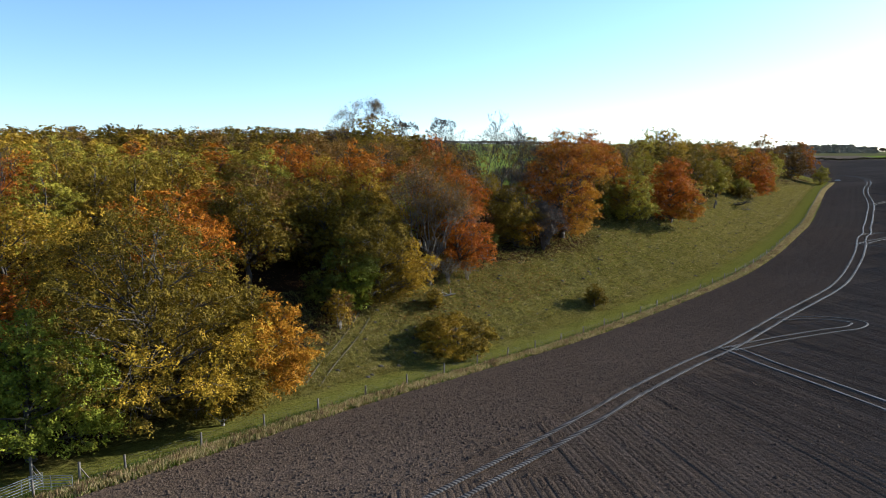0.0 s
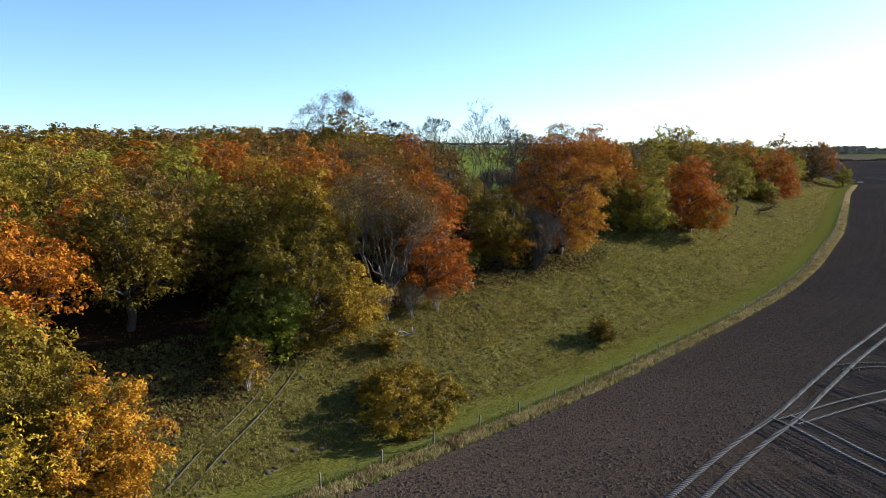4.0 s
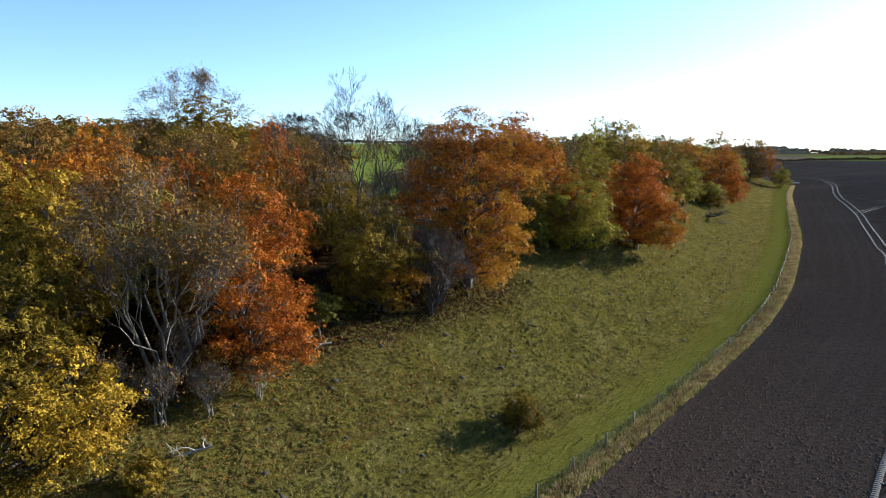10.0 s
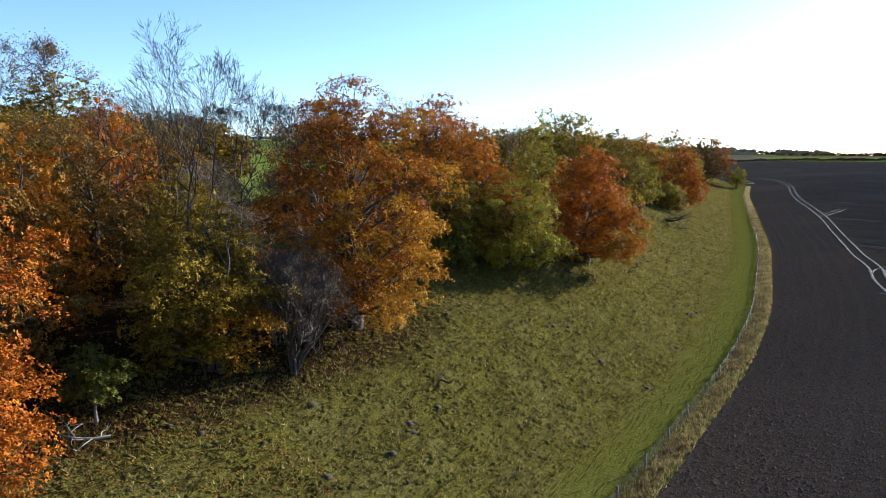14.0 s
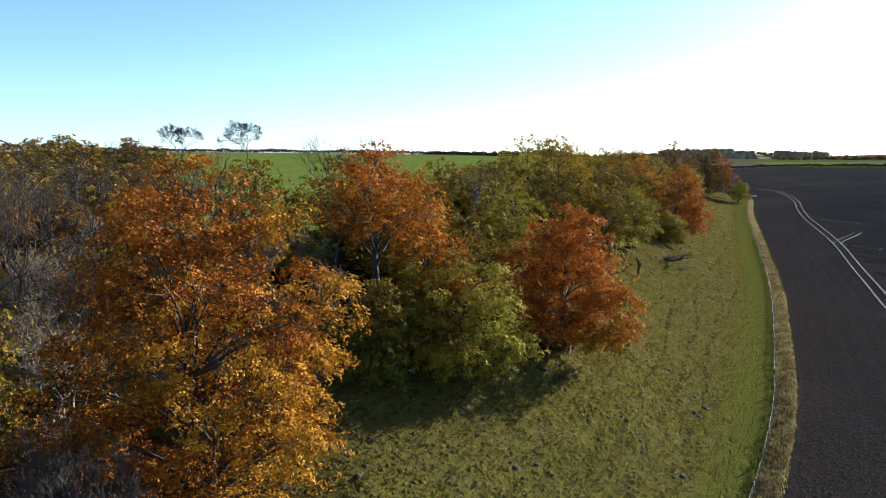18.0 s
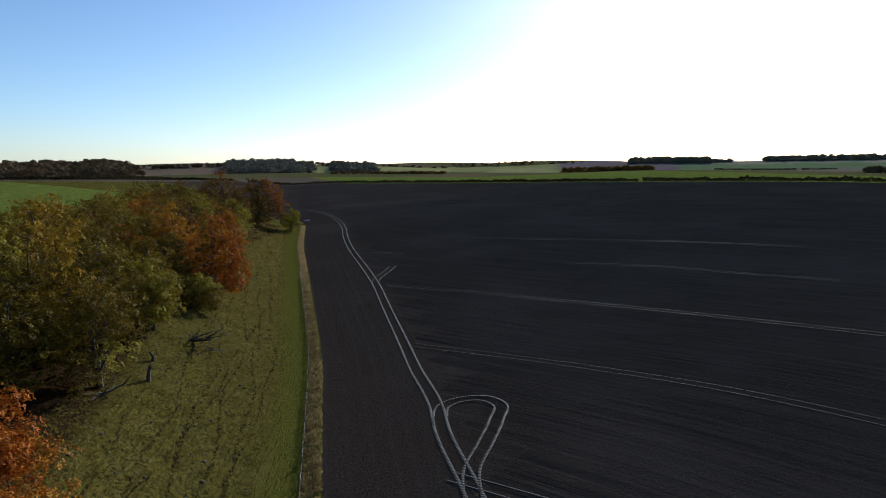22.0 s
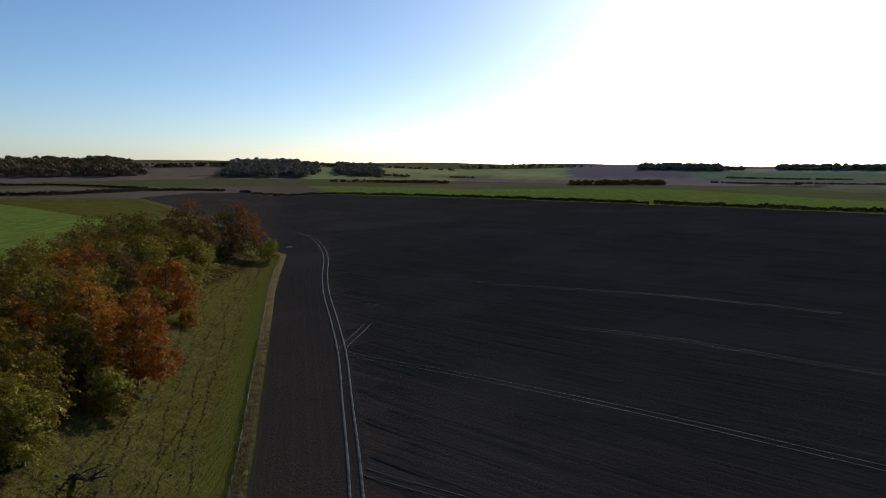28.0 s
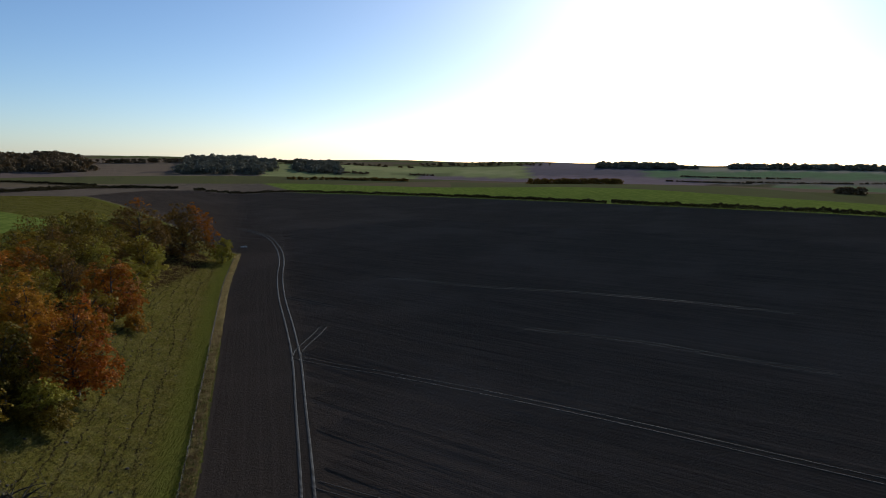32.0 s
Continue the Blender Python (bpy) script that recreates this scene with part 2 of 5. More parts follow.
def wood_back(y):
    """How far the wood reaches up from the fence."""
    return hermite(y, [-300, 20, 100, 140, 165, 182, 205, 235, 265, 330, 400, 440, 475, 4500], [330, 260, 200, 120, 75, 52, 50, 56, 58, 56, 52, 40, 75, 75])


def in_lobe(x, y):
    """A tongue of the wood that climbs on behind the open field."""
    return (x < -0.47 * (y - 100.0) - 10) & (y < 290) & (y > 100) & (fence_x(y) - x < 230)


def wood_front(y):
    return hermite(y, [-300, 30, 62, 74, 84, 100, 130, 160, 200, 260, 330, 380, 420, 440, 4500], [4, 4, 7, 11.5, 16, 20, 19, 20, 23, 22, 20, 14, 8, 8, 8])


SHEEP_PATHS = ((6.6, 0.3), (8.3, 2.1), (10.2, 4.0), (12.1, 5.6), (14.2, 1.2), (16.3, 3.1), (18.6, 4.9))


def ground_material():
    m, n, l, bsdf = nodes_of("ground")
    k = Nodes(n, l)
    w, inside, back, litter = k.attr("off_fence"), k.attr("in_field"), k.attr("past_wood"), k.attr("under_wood")
    fine, mid, wide, broad = k.noise(9, 4, 0.7), k.noise(1.6, 4, 0.6), k.noise(0.22, 4), k.noise(0.03, 3)
    # ploughed and rolled soil: drill lines, clods, pale dry patches
    drill = k.noise(1.0, 3, 0.65, stretch=((40, 0.55, 1), (0, 0, radians(-68))))
    soil = k.ramp(fine, (0.30, (0.0264, 0.0176, 0.0128)), (0.74, (0.254, 0.177, 0.118)), (0.5, (0.0928, 0.0648, 0.0432)))
    open_field = k.step(w, -17.5, -20.5)
    soil = k.mix(k.math("MULTIPLY", k.math("MULTIPLY", k.step(drill, 0.46, 0.66), 0.5), open_field), soil, (0.172, 0.119, 0.0816))
    soil = k.mix(k.math("MULTIPLY", k.math("MULTIPLY", k.step(drill, 0.50, 0.34), 0.3), open_field), soil, (0.036, 0.024, 0.0168))
    soil = k.mix(k.math("MULTIPLY", k.step(broad, 0.45, 0.7), 0.45), soil, (0.166, 0.115, 0.0792))
    # streaks along the headland
    beside = n.new("ShaderNodeCombineXYZ")
    l.new(w, beside.inputs[0])
    streak = k.noise(0.9, 4, 0.65, at=beside.outputs[0])
    soil = k.mix(k.math("MULTIPLY", k.math("MULTIPLY", k.step(streak, 0.48, 0.66), 0.42), k.math("SUBTRACT", 1.0, open_field)), soil, (0.15, 0.108, 0.076))
    # rough bank grass
    rough = k.ramp(fine, (0.28, (0.0192, 0.0168, 0.004)), (0.76, (0.22, 0.186, 0.04)), (0.5, (0.101, 0.0896, 0.0168)))
    rough = k.mix(k.step(mid, 0.35, 0.62), k.mix(0.55, rough, (0.0464, 0.0416, 0.0104)), rough)
    rough = k.mix(k.math("MULTIPLY", k.step(wide, 0.42, 0.68), 0.5), rough, (0.132, 0.114, 0.0368))
    # hoof-worn terraces along the slope
    terrace = k.noise(1.0, 3, 0.6, stretch=((0.42, 2.6, 1), (0, 0, radians(-25))))
    rough = k.mix(k.math("MULTIPLY", k.step(terrace, 0.54, 0.66), 0.55), rough, (0.030, 0.026, 0.009))
    # sheep paths along the bank
    north = n.new("ShaderNodeSeparateXYZ")
    l.new(k.place, north.inputs[0])
    north = north.outputs[1]
    worn = k.math("MULTIPLY_ADD", k.noise(0.55, 3, 0.6), 1.6, -0.8)
    patchy = k.math("MULTIPLY", k.step(k.noise(0.10, 3, 0.6), 0.34, 0.5), k.math("MULTIPLY_ADD", k.step(north, 150, 190), 0.7, 0.3))
    for at, turn in SHEEP_PATHS:
        sway = k.math("MULTIPLY", k.math("SINE", k.math("MULTIPLY_ADD", north, 1 / 14, turn)), 0.9)
        sway = k.math("ADD", sway, k.math("MULTIPLY", k.math("SINE", k.math("MULTIPLY_ADD", north, 1 / 5.1, 2 * turn)), 0.4))
        off = k.math("ABSOLUTE", k.math("SUBTRACT", k.math("ADD", w, worn), k.math("ADD", sway, at)))
        path = k.math("MULTIPLY", k.math("SUBTRACT", 1.0, k.step(off, 0.07, 0.21)), patchy)
        rough = k.mix(k.math("MULTIPLY", path, 0.92), rough, (0.0208, 0.016, 0.008))
    # mown strip beside the fence
    mown = k.ramp(k.noise(5, 4, 0.65), (0.3, (0.056, 0.0608, 0.0096)), (0.75, (0.152, 0.144, 0.0288)))
    edge = k.math("ADD", w, k.math("MULTIPLY_ADD", k.noise(0.45, 5, 0.7), 5.0, -2.5))
    grass = k.mix(k.step(edge, 2.0, 5.4), mown, rough)
    verge = k.ramp(fine, (0.3, (0.064, 0.0576, 0.0208)), (0.75, (0.216, 0.172, 0.076)))
    grass = k.mix(k.step(k.math("ADD", w, k.math("MULTIPLY_ADD", k.noise(0.8, 4), 1.0, -0.5)), 0.0, 0.8), verge, grass)
    # leaf litter under the trees, its colour darkened further to carry their shade
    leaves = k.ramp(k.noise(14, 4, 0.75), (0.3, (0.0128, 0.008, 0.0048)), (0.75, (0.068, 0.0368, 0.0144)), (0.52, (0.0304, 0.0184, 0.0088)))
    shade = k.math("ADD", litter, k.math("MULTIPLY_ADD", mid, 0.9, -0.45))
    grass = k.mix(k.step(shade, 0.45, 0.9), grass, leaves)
    # winter crop past the wood and past the hedge
    crop = k.mix(k.step(wide, 0.3, 0.7), (0.12, 0.152, 0.0288), (0.172, 0.2, 0.04))
    crop = k.mix(k.step(k.noise(0.9, 2, 0.5, stretch=((30, 1, 1), (0, 0, radians(65)))), 0.4, 0.7), crop, (0.108, 0.138, 0.0256))
    grass = k.mix(k.step(back, -2, 2), grass, crop)
    # a patchwork of far fields
    cells = n.new("ShaderNodeTexVoronoi")
    cells.inputs["Scale"].default_value = 0.0032
    warp = n.new("ShaderNodeMapping")
    warp.inputs["Rotation"].default_value, warp.inputs["Scale"].default_value = (0, 0, 0.5), (1, 1, 0)
    l.new(k.place, warp.inputs[0]), l.new(warp.outputs[0], cells.inputs["Vector"])
    split = n.new("ShaderNodeSeparateColor")
    l.new(cells.outputs["Color"], split.inputs[0])
    farm = k.ramp(split.outputs[0], (0.0, (0.096, 0.084, 0.04)), (1.0, (0.172, 0.128, 0.084)), (0.3, (0.104, 0.116, 0.036)), (0.55, (0.124, 0.092, 0.0656)), (0.8, (0.136, 0.104, 0.056)))
    farm = k.mix(k.math("MULTIPLY", k.step(broad, 0.3, 0.7), 0.4), farm, (0.104, 0.084, 0.048))
    known = n.new("ShaderNodeAttribute")
    known.attribute_name = "far_field"
    mottled = k.mix(k.math("MULTIPLY", k.step(broad, 0.3, 0.7), 0.35), known.outputs["Color"], k.mix(0.5, known.outputs["Color"], (0.08, 0.068, 0.04)))
    farm = k.mix(known.outputs["Alpha"], farm, mottled)
    beyond = k.math("MULTIPLY", inside, -1.0)
    split_place = n.new("ShaderNodeSeparateXYZ")
    l.new(k.place, split_place.inputs[0])
    fallow = k.mix(k.step(wide, 0.3, 0.7), (0.108, 0.084, 0.0624), (0.132, 0.104, 0.076))
    strip = k.mix(k.step(split_place.outputs[0], 225, 232), fallow, crop)
    outer = k.mix(k.step(beyond, 108, 113), strip, farm)
    ragged = k.math("ADD", w, k.math("MULTIPLY_ADD", k.noise(0.9, 4, 0.7), 1.5, -0.75))
    soil_here = k.step(ragged, -2.15, -2.0)
    near = k.mix(soil_here, soil, grass)
    colour = k.mix(k.step(inside, -0.8, 0.8), outer, near)
    colour = k.mix(k.math("MULTIPLY", k.step(back, 210, 225), k.step(inside, -1, 1)), colour, farm)
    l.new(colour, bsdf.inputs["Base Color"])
    tilled = k.math("MULTIPLY", k.math("SUBTRACT", 1.0, soil_here), k.step(inside, -1, 1))
    bsdf.inputs["Roughness"].default_value, bsdf.inputs["Specular IOR Level"].default_value = 1.0, 0.0
    l.new(k.math("MULTIPLY_ADD", tilled, 0.8, 0.2), bsdf.inputs["Diffuse Roughness"])
    relief = k.math("SUBTRACT", k.math("ADD", k.math("MULTIPLY", fine, 0.5), mid), k.math("MULTIPLY", k.math("MULTIPLY", k.step(terrace, 0.5, 0.66), soil_here), 0.5))
    l.new(k.bump(relief, 1.0, 0.26), bsdf.inputs["Normal"])
    return m


GROUND = ground_material()
# far fields: bearing from and to, distance from and to, soil or crop colour paled for haze
FAR_FIELDS = (
    (-30, 2.5, 1250, 1690, (0.156, 0.113, 0.0928)), (2.5, 15.0, 1250, 2600, (0.185, 0.135, 0.092)), (7.0, 12.0, 1560, 1620, (0.114, 0.0856, 0.0696)),
    (15.0, 36.5, 1480, 2600, (0.244, 0.247, 0.0992)), (19.0, 24.0, 1640, 1760, (0.135, 0.142, 0.0584)), (26.0, 30.5, 1690, 1800, (0.156, 0.162, 0.0696)),
    (22.0, 27.0, 1860, 2000, (0.291, 0.282, 0.117)), (31.0, 35.5, 1800, 1960, (0.302, 0.293, 0.128)), (28.0, 37.0, 1250, 1720, (0.182, 0.136, 0.134)),
    (36.5, 49.0, 1760, 2900, (0.162, 0.131, 0.134)), (37.0, 50.0, 1100, 1760, (0.224, 0.166, 0.163)), (46.0, 75.0, 1790, 1990, (0.156, 0.207, 0.0992)),
    (50.0, 75.0, 1640, 1790, (0.208, 0.171, 0.128)), (54.0, 75.0, 1100, 1640, (0.146, 0.182, 0.0816)), (49.0, 75.0, 1990, 2900, (0.27, 0.237, 0.174)))


def far_colours(x, y):
    b = np.degrees(np.arctan2(x - 36, y - 145)) + 0.5 * np.sin(x / 90 + y / 140)
    d = np.hypot(x - 36, y - 145) + 18 * np.sin(x / 110 - y / 75)
    out = np.zeros((*x.shape, 4), np.float32)
    for b0, b1, d0, d1, colour in FAR_FIELDS:
        out[(b > b0) & (b < b1) & (d > d0) & (d < d1)] = (*colour, 1)
    return out




def spread(core, step, limit, growth=1.13):
    """Even steps over the core, then ever wider ones out to the limit."""
    low, high = core
    line = list(np.arange(low, high + 1e-6, step))
    s = step
    while line[-1] < limit[1]:
        s *= growth
        line.append(line[-1] + s)
    s = step
    while line[0] > limit[0]:
        s *= growth
        line.insert(0, line[0] - s)
    return np.array(line)


def add_attribute(mesh, name, values):
    mesh.attributes.new(name, "FLOAT", "POINT").data.foreach_set("value", np.asarray(values, np.float32).ravel())


def quick_mesh(name, verts, faces, material, smooth=False):
    """A mesh from arrays of points and of faces that all have as many corners."""
    verts, faces = np.asarray(verts, np.float32), np.asarray(faces, np.int32)
    me = bpy.data.meshes.new(name)
    me.vertices.add(len(verts))
    me.vertices.foreach_set("co", verts.ravel())
    me.loops.add(faces.size)
    me.loops.foreach_set("vertex_index", faces.ravel())
    me.polygons.add(len(faces))
    me.polygons.foreach_set("loop_start", np.arange(0, faces.size, faces.shape[1], dtype=np.int32))
    if smooth:
        me.polygons.foreach_set("use_smooth", np.ones(len(faces), bool))
    me.update(calc_edges=True)
    me.materials.append(material)
    return me


def wobble(x, y):
    """Tussocks and hummocks on the bank, clods and ruts on the field."""
    a = np.sin(x * 1.9 + 2.3 * np.sin(y * 0.83)) * np.sin(y * 1.7 + 1.7 * np.sin(x * 0.71))
    b = np.sin(x * 0.47 + 1.9 * np.sin(y * 0.31)) * np.sin(y * 0.39 + 1.3 * np.sin(x * 0.29))
    return a, b


ys = spread((28, 300), 1.0, (-900, 4600), 1.035)
ws = spread((-22, 40), 0.7, (-4300, 4300), 1.05)
gy, gw = np.meshgrid(ys, ws, indexing="ij")
gx = fence_x(gy) - gw
gz = height(gx, gy)
rough_a, rough_b = wobble(gx, gy)
w9 = gw * 0.9
on_bank = np.clip((w9 - 4.5) / 3, 0, 1) * np.clip((90 - w9) / 30, 0, 1)
gz = gz + on_bank * (0.09 * rough_a + 0.13 * rough_b) + - np.where(w9 < -2.15, 0.10, 0) - np.where((w9 < -19.5) & (w9 > -330) & (gy > 0) & (gy < 520) & (side_of(HEDGE, gx, gy) > 12), 0.07, 0)
rows_n, cols_n = gy.shape
index = np.arange(rows_n * cols_n).reshape(rows_n, cols_n)
quads = np.stack([index[:-1, :-1], index[:-1, 1:], index[1:, 1:], index[1:, :-1]], -1).reshape(-1, 4)[:, ::-1]
ground_mesh = quick_mesh("ground", np.stack([gx, gy, gz], -1).reshape(-1, 3), quads, GROUND, True)
add_attribute(ground_mesh, "off_fence", w9 - np.clip(gy - 455, 0, 200) * 0.62)
add_attribute(ground_mesh, "in_field", side_of(HEDGE, gx, gy))
ground_mesh.attributes.new("far_field", "FLOAT_COLOR", "POINT").data.foreach_set("color", far_colours(gx, gy).ravel())
lobe = in_lobe(gx, gy)
add_attribute(ground_mesh, "past_wood", np.where(lobe, -9.0, w9 - wood_back(gy)))
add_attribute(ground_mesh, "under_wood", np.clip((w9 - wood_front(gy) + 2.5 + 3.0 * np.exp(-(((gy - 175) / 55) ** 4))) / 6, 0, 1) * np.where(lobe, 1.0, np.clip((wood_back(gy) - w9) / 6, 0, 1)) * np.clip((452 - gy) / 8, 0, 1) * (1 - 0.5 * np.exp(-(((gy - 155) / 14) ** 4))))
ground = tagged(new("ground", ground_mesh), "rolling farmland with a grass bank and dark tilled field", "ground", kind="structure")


def furrows(name, pairs, label, seed, deep=0.085):
    """Drill ridges: a low crest between each pair of furrow lines."""
    rng = np.random.default_rng(seed)
    verts, faces, count = [], [], 0
    for left, right in pairs:
        n = len(left)
        crest = left + (right - left) * (0.5 + rng.normal(0, 0.05, (n, 1)))
        rows = []
        for q, up in ((left, 0.0), (crest, deep * rng.uniform(0.55, 1.25) * rng.uniform(0.8, 1.2, n)), (right, 0.0)):
            rows.append(np.column_stack([q, height(q[:, 0], q[:, 1]) - 0.125 + up]))
        i = np.arange(n - 1)[:, None] * 3 + np.arange(2)[None]
        verts.append(np.stack(rows, 1).reshape(-1, 3))
        faces.append(np.stack([i, i + 1, i + 4, i + 3], -1).reshape(-1, 4) + count)
        count += 3 * n
    me = quick_mesh(name, np.concatenate(verts), np.concatenate(faces), GROUND)
    for key, value in (("off_fence", -30.0), ("in_field", 60.0), ("past_wood", -60.0), ("under_wood", 0.0)):
        add_attribute(me, key, np.full(count, value))
    return tagged(new(name, me), label, "soil", kind="stuff")


# the open field is drilled away from the fence; the headland lies in rough clods
ALONG, OVER, RUN = np.array((-0.375, 0.927)), np.array((0.927, 0.375)), np.arange(-150.0, 640.0, 12.0)[:, None]
pairs = []
for v in np.arange(-20.0, 400.0, 0.5):
    left, right = OVER * v + ALONG * RUN, OVER * (v + 0.5) + ALONG * RUN
    x, y = left.T
    off = (fence_x(y) - x) * 0.9
    inside = np.flatnonzero((off < -19.0) & (off > -322) & (y > 4) & (y < 512) & (side_of(HEDGE, x, y) > 16))
    if len(inside) > 1:
        pairs.append((left[inside[0]:inside[-1] + 1], right[inside[0]:inside[-1] + 1]))
furrows("field_ridges", pairs, "long dark drill ridges of tilled soil across the field", 32)


# ---- parts and shapes ----
def part(name, mesh, parent, label=""):
    ob = new(name, mesh)
    ob.parent = parent
    return tagged(ob, label)


def base(name, x, y, label, category, group="", z=None, kind="", turn=0.0):
    ob = new(name)
    ob.empty_display_size = 0.3
    ob.matrix_basis = pose(x, y, ground_z(x, y) if z is None else z, 0, 0, turn)
    return tagged(ob, label, category, group, kind)


class Bits:
    """Gathers tubes and leaves into arrays."""

    def __init__(self):
        self.verts, self.faces, self.count = [], [], 0

    def add(self, verts, faces):
        self.verts.append(np.asarray(verts, np.float32))
        self.faces.append(np.asarray(faces, np.int32) + self.count)
        self.count += len(verts)

    def tube(self, points, radii, sides=5):
        points, radii = np.asarray(points, float), np.asarray(radii, float)
        way = np.gradient(points, axis=0)
        way /= np.linalg.norm(way, axis=1)[:, None] + 1e-9
        ref = np.where(np.abs(way[:, 2:3]) > 0.9, (1.0, 0, 0), (0, 0, 1.0))
        u = np.cross(way, ref)
        u /= np.linalg.norm(u, axis=1)[:, None] + 1e-9
        v = np.cross(way, u)
        a = np.linspace(0, 2 * np.pi, sides, endpoint=False)
        ring = points[:, None] + radii[:, None, None] * (np.cos(a)[None, :, None] * u[:, None] + np.sin(a)[None, :, None] * v[:, None])
        k = np.arange(len(points) - 1)[:, None] * sides
        i, j = np.arange(sides)[None], (np.arange(sides)[None] + 1) % sides
        self.add(ring.reshape(-1, 3), np.stack([k + i, k + j, k + sides + j, k + sides + i], -1).reshape(-1, 4))

    def mesh(self, name, material, smooth=False):
        return quick_mesh(name, np.concatenate(self.verts), np.concatenate(self.faces), material, smooth)


def leaf_sprays(rng, centres, normals, size, loose=0.7):
    """Small pointed leaf sprays at the centres, one triangle each."""
    n = len(centres)
    normals = normals + rng.normal(0, loose, (n, 3))
    normals /= np.linalg.norm(normals, axis=1)[:, None] + 1e-9
    u = np.cross(normals, rng.normal(0, 1, (n, 3)))
    u /= np.linalg.norm(u, axis=1)[:, None] + 1e-9
    v = np.cross(normals, u)
    s = (size * rng.uniform(0.6, 1.35, n))[:, None]
    wide = s * rng.uniform(0.45, 0.75, (n, 1))
    verts = np.stack([centres + u * s, centres - u * s * 0.75 + v * wide, centres - u * s * 0.75 - v * wide], 1)
    return verts.reshape(-1, 3), np.arange(3 * n).reshape(-1, 3)


def curve_to(rng, a, b, bend, steps=5):
    a, b = np.asarray(a, float), np.asarray(b, float)
    t = np.linspace(0, 1, steps)[:, None]
    mid = (a + b) / 2 + rng.normal(0, bend, 3) + (0, 0, bend * 0.6)
    return (1 - t) ** 2 * a + 2 * t * (1 - t) * mid + t * t * b


def masses_of(rng, tall, wide, low, count, pointed):
    """Centres and radii of the leafy masses of a crown, spread evenly over a dome that may reach the ground."""
    out, spin = [], rng.uniform(0, 6.28, 4)
    size = wide * (0.46 * (tall / wide) ** 0.5 / (count / 10) ** 0.5)
    for k in range(count):
        best, room = None, -1
        for _ in range(14):
            f, a = rng.uniform(0, 1), rng.uniform(0, 2 * np.pi)
            reach = (1 - f ** (3.0 / pointed)) ** 0.55 * (0.78 + 0.22 * min(1.0, f / 0.25))
            reach *= 1 + 0.16 * np.sin(2 * a + spin[0]) + 0.14 * np.sin(3 * a + spin[1] + 4 * f) + 0.13 * np.sin(8 * f + spin[2] + a)
            r = size * rng.uniform(0.75, 1.25)
            d = max(wide * reach - r * 0.8, 0) * (1.0 if k % 4 else rng.uniform(0.1, 0.8))
            z = tall * low + 0.5 * r + (tall * (1 - low) - 1.3 * r) * f
            spot = np.array([d * np.cos(a), d * np.sin(a), z])
            gap = min([np.linalg.norm(spot - o[:3]) / (r + o[3]) for o in out], default=9)
            if gap > room:
                best, room = np.array([*spot, r]), gap
        out.append(best)
    return np.array(out)


PUFFS, FAN = 12, 16


def lobes_of(rng, masses, tall):
    """Smaller layered sprays over the outside of each mass."""
    out = []
    for x, y, z, r in masses:
        away = np.array([x, y, 0.0]) / (np.hypot(x, y) + 1e-6)
        for _ in range(PUFFS):
            d = rng.normal(0, 1, 3) + away * 0.6 + (0, 0, 0.25)
            d /= np.linalg.norm(d)
            s = r * rng.uniform(0.30, 0.62)
            p = np.array([x, y, z]) + d * (r * rng.uniform(0.35, 1.15)) * (1, 1, 0.95)
            out.append((*p[:2], np.clip(p[2], 0.25 * s, tall - 0.55 * s), s))
    return np.array(out)


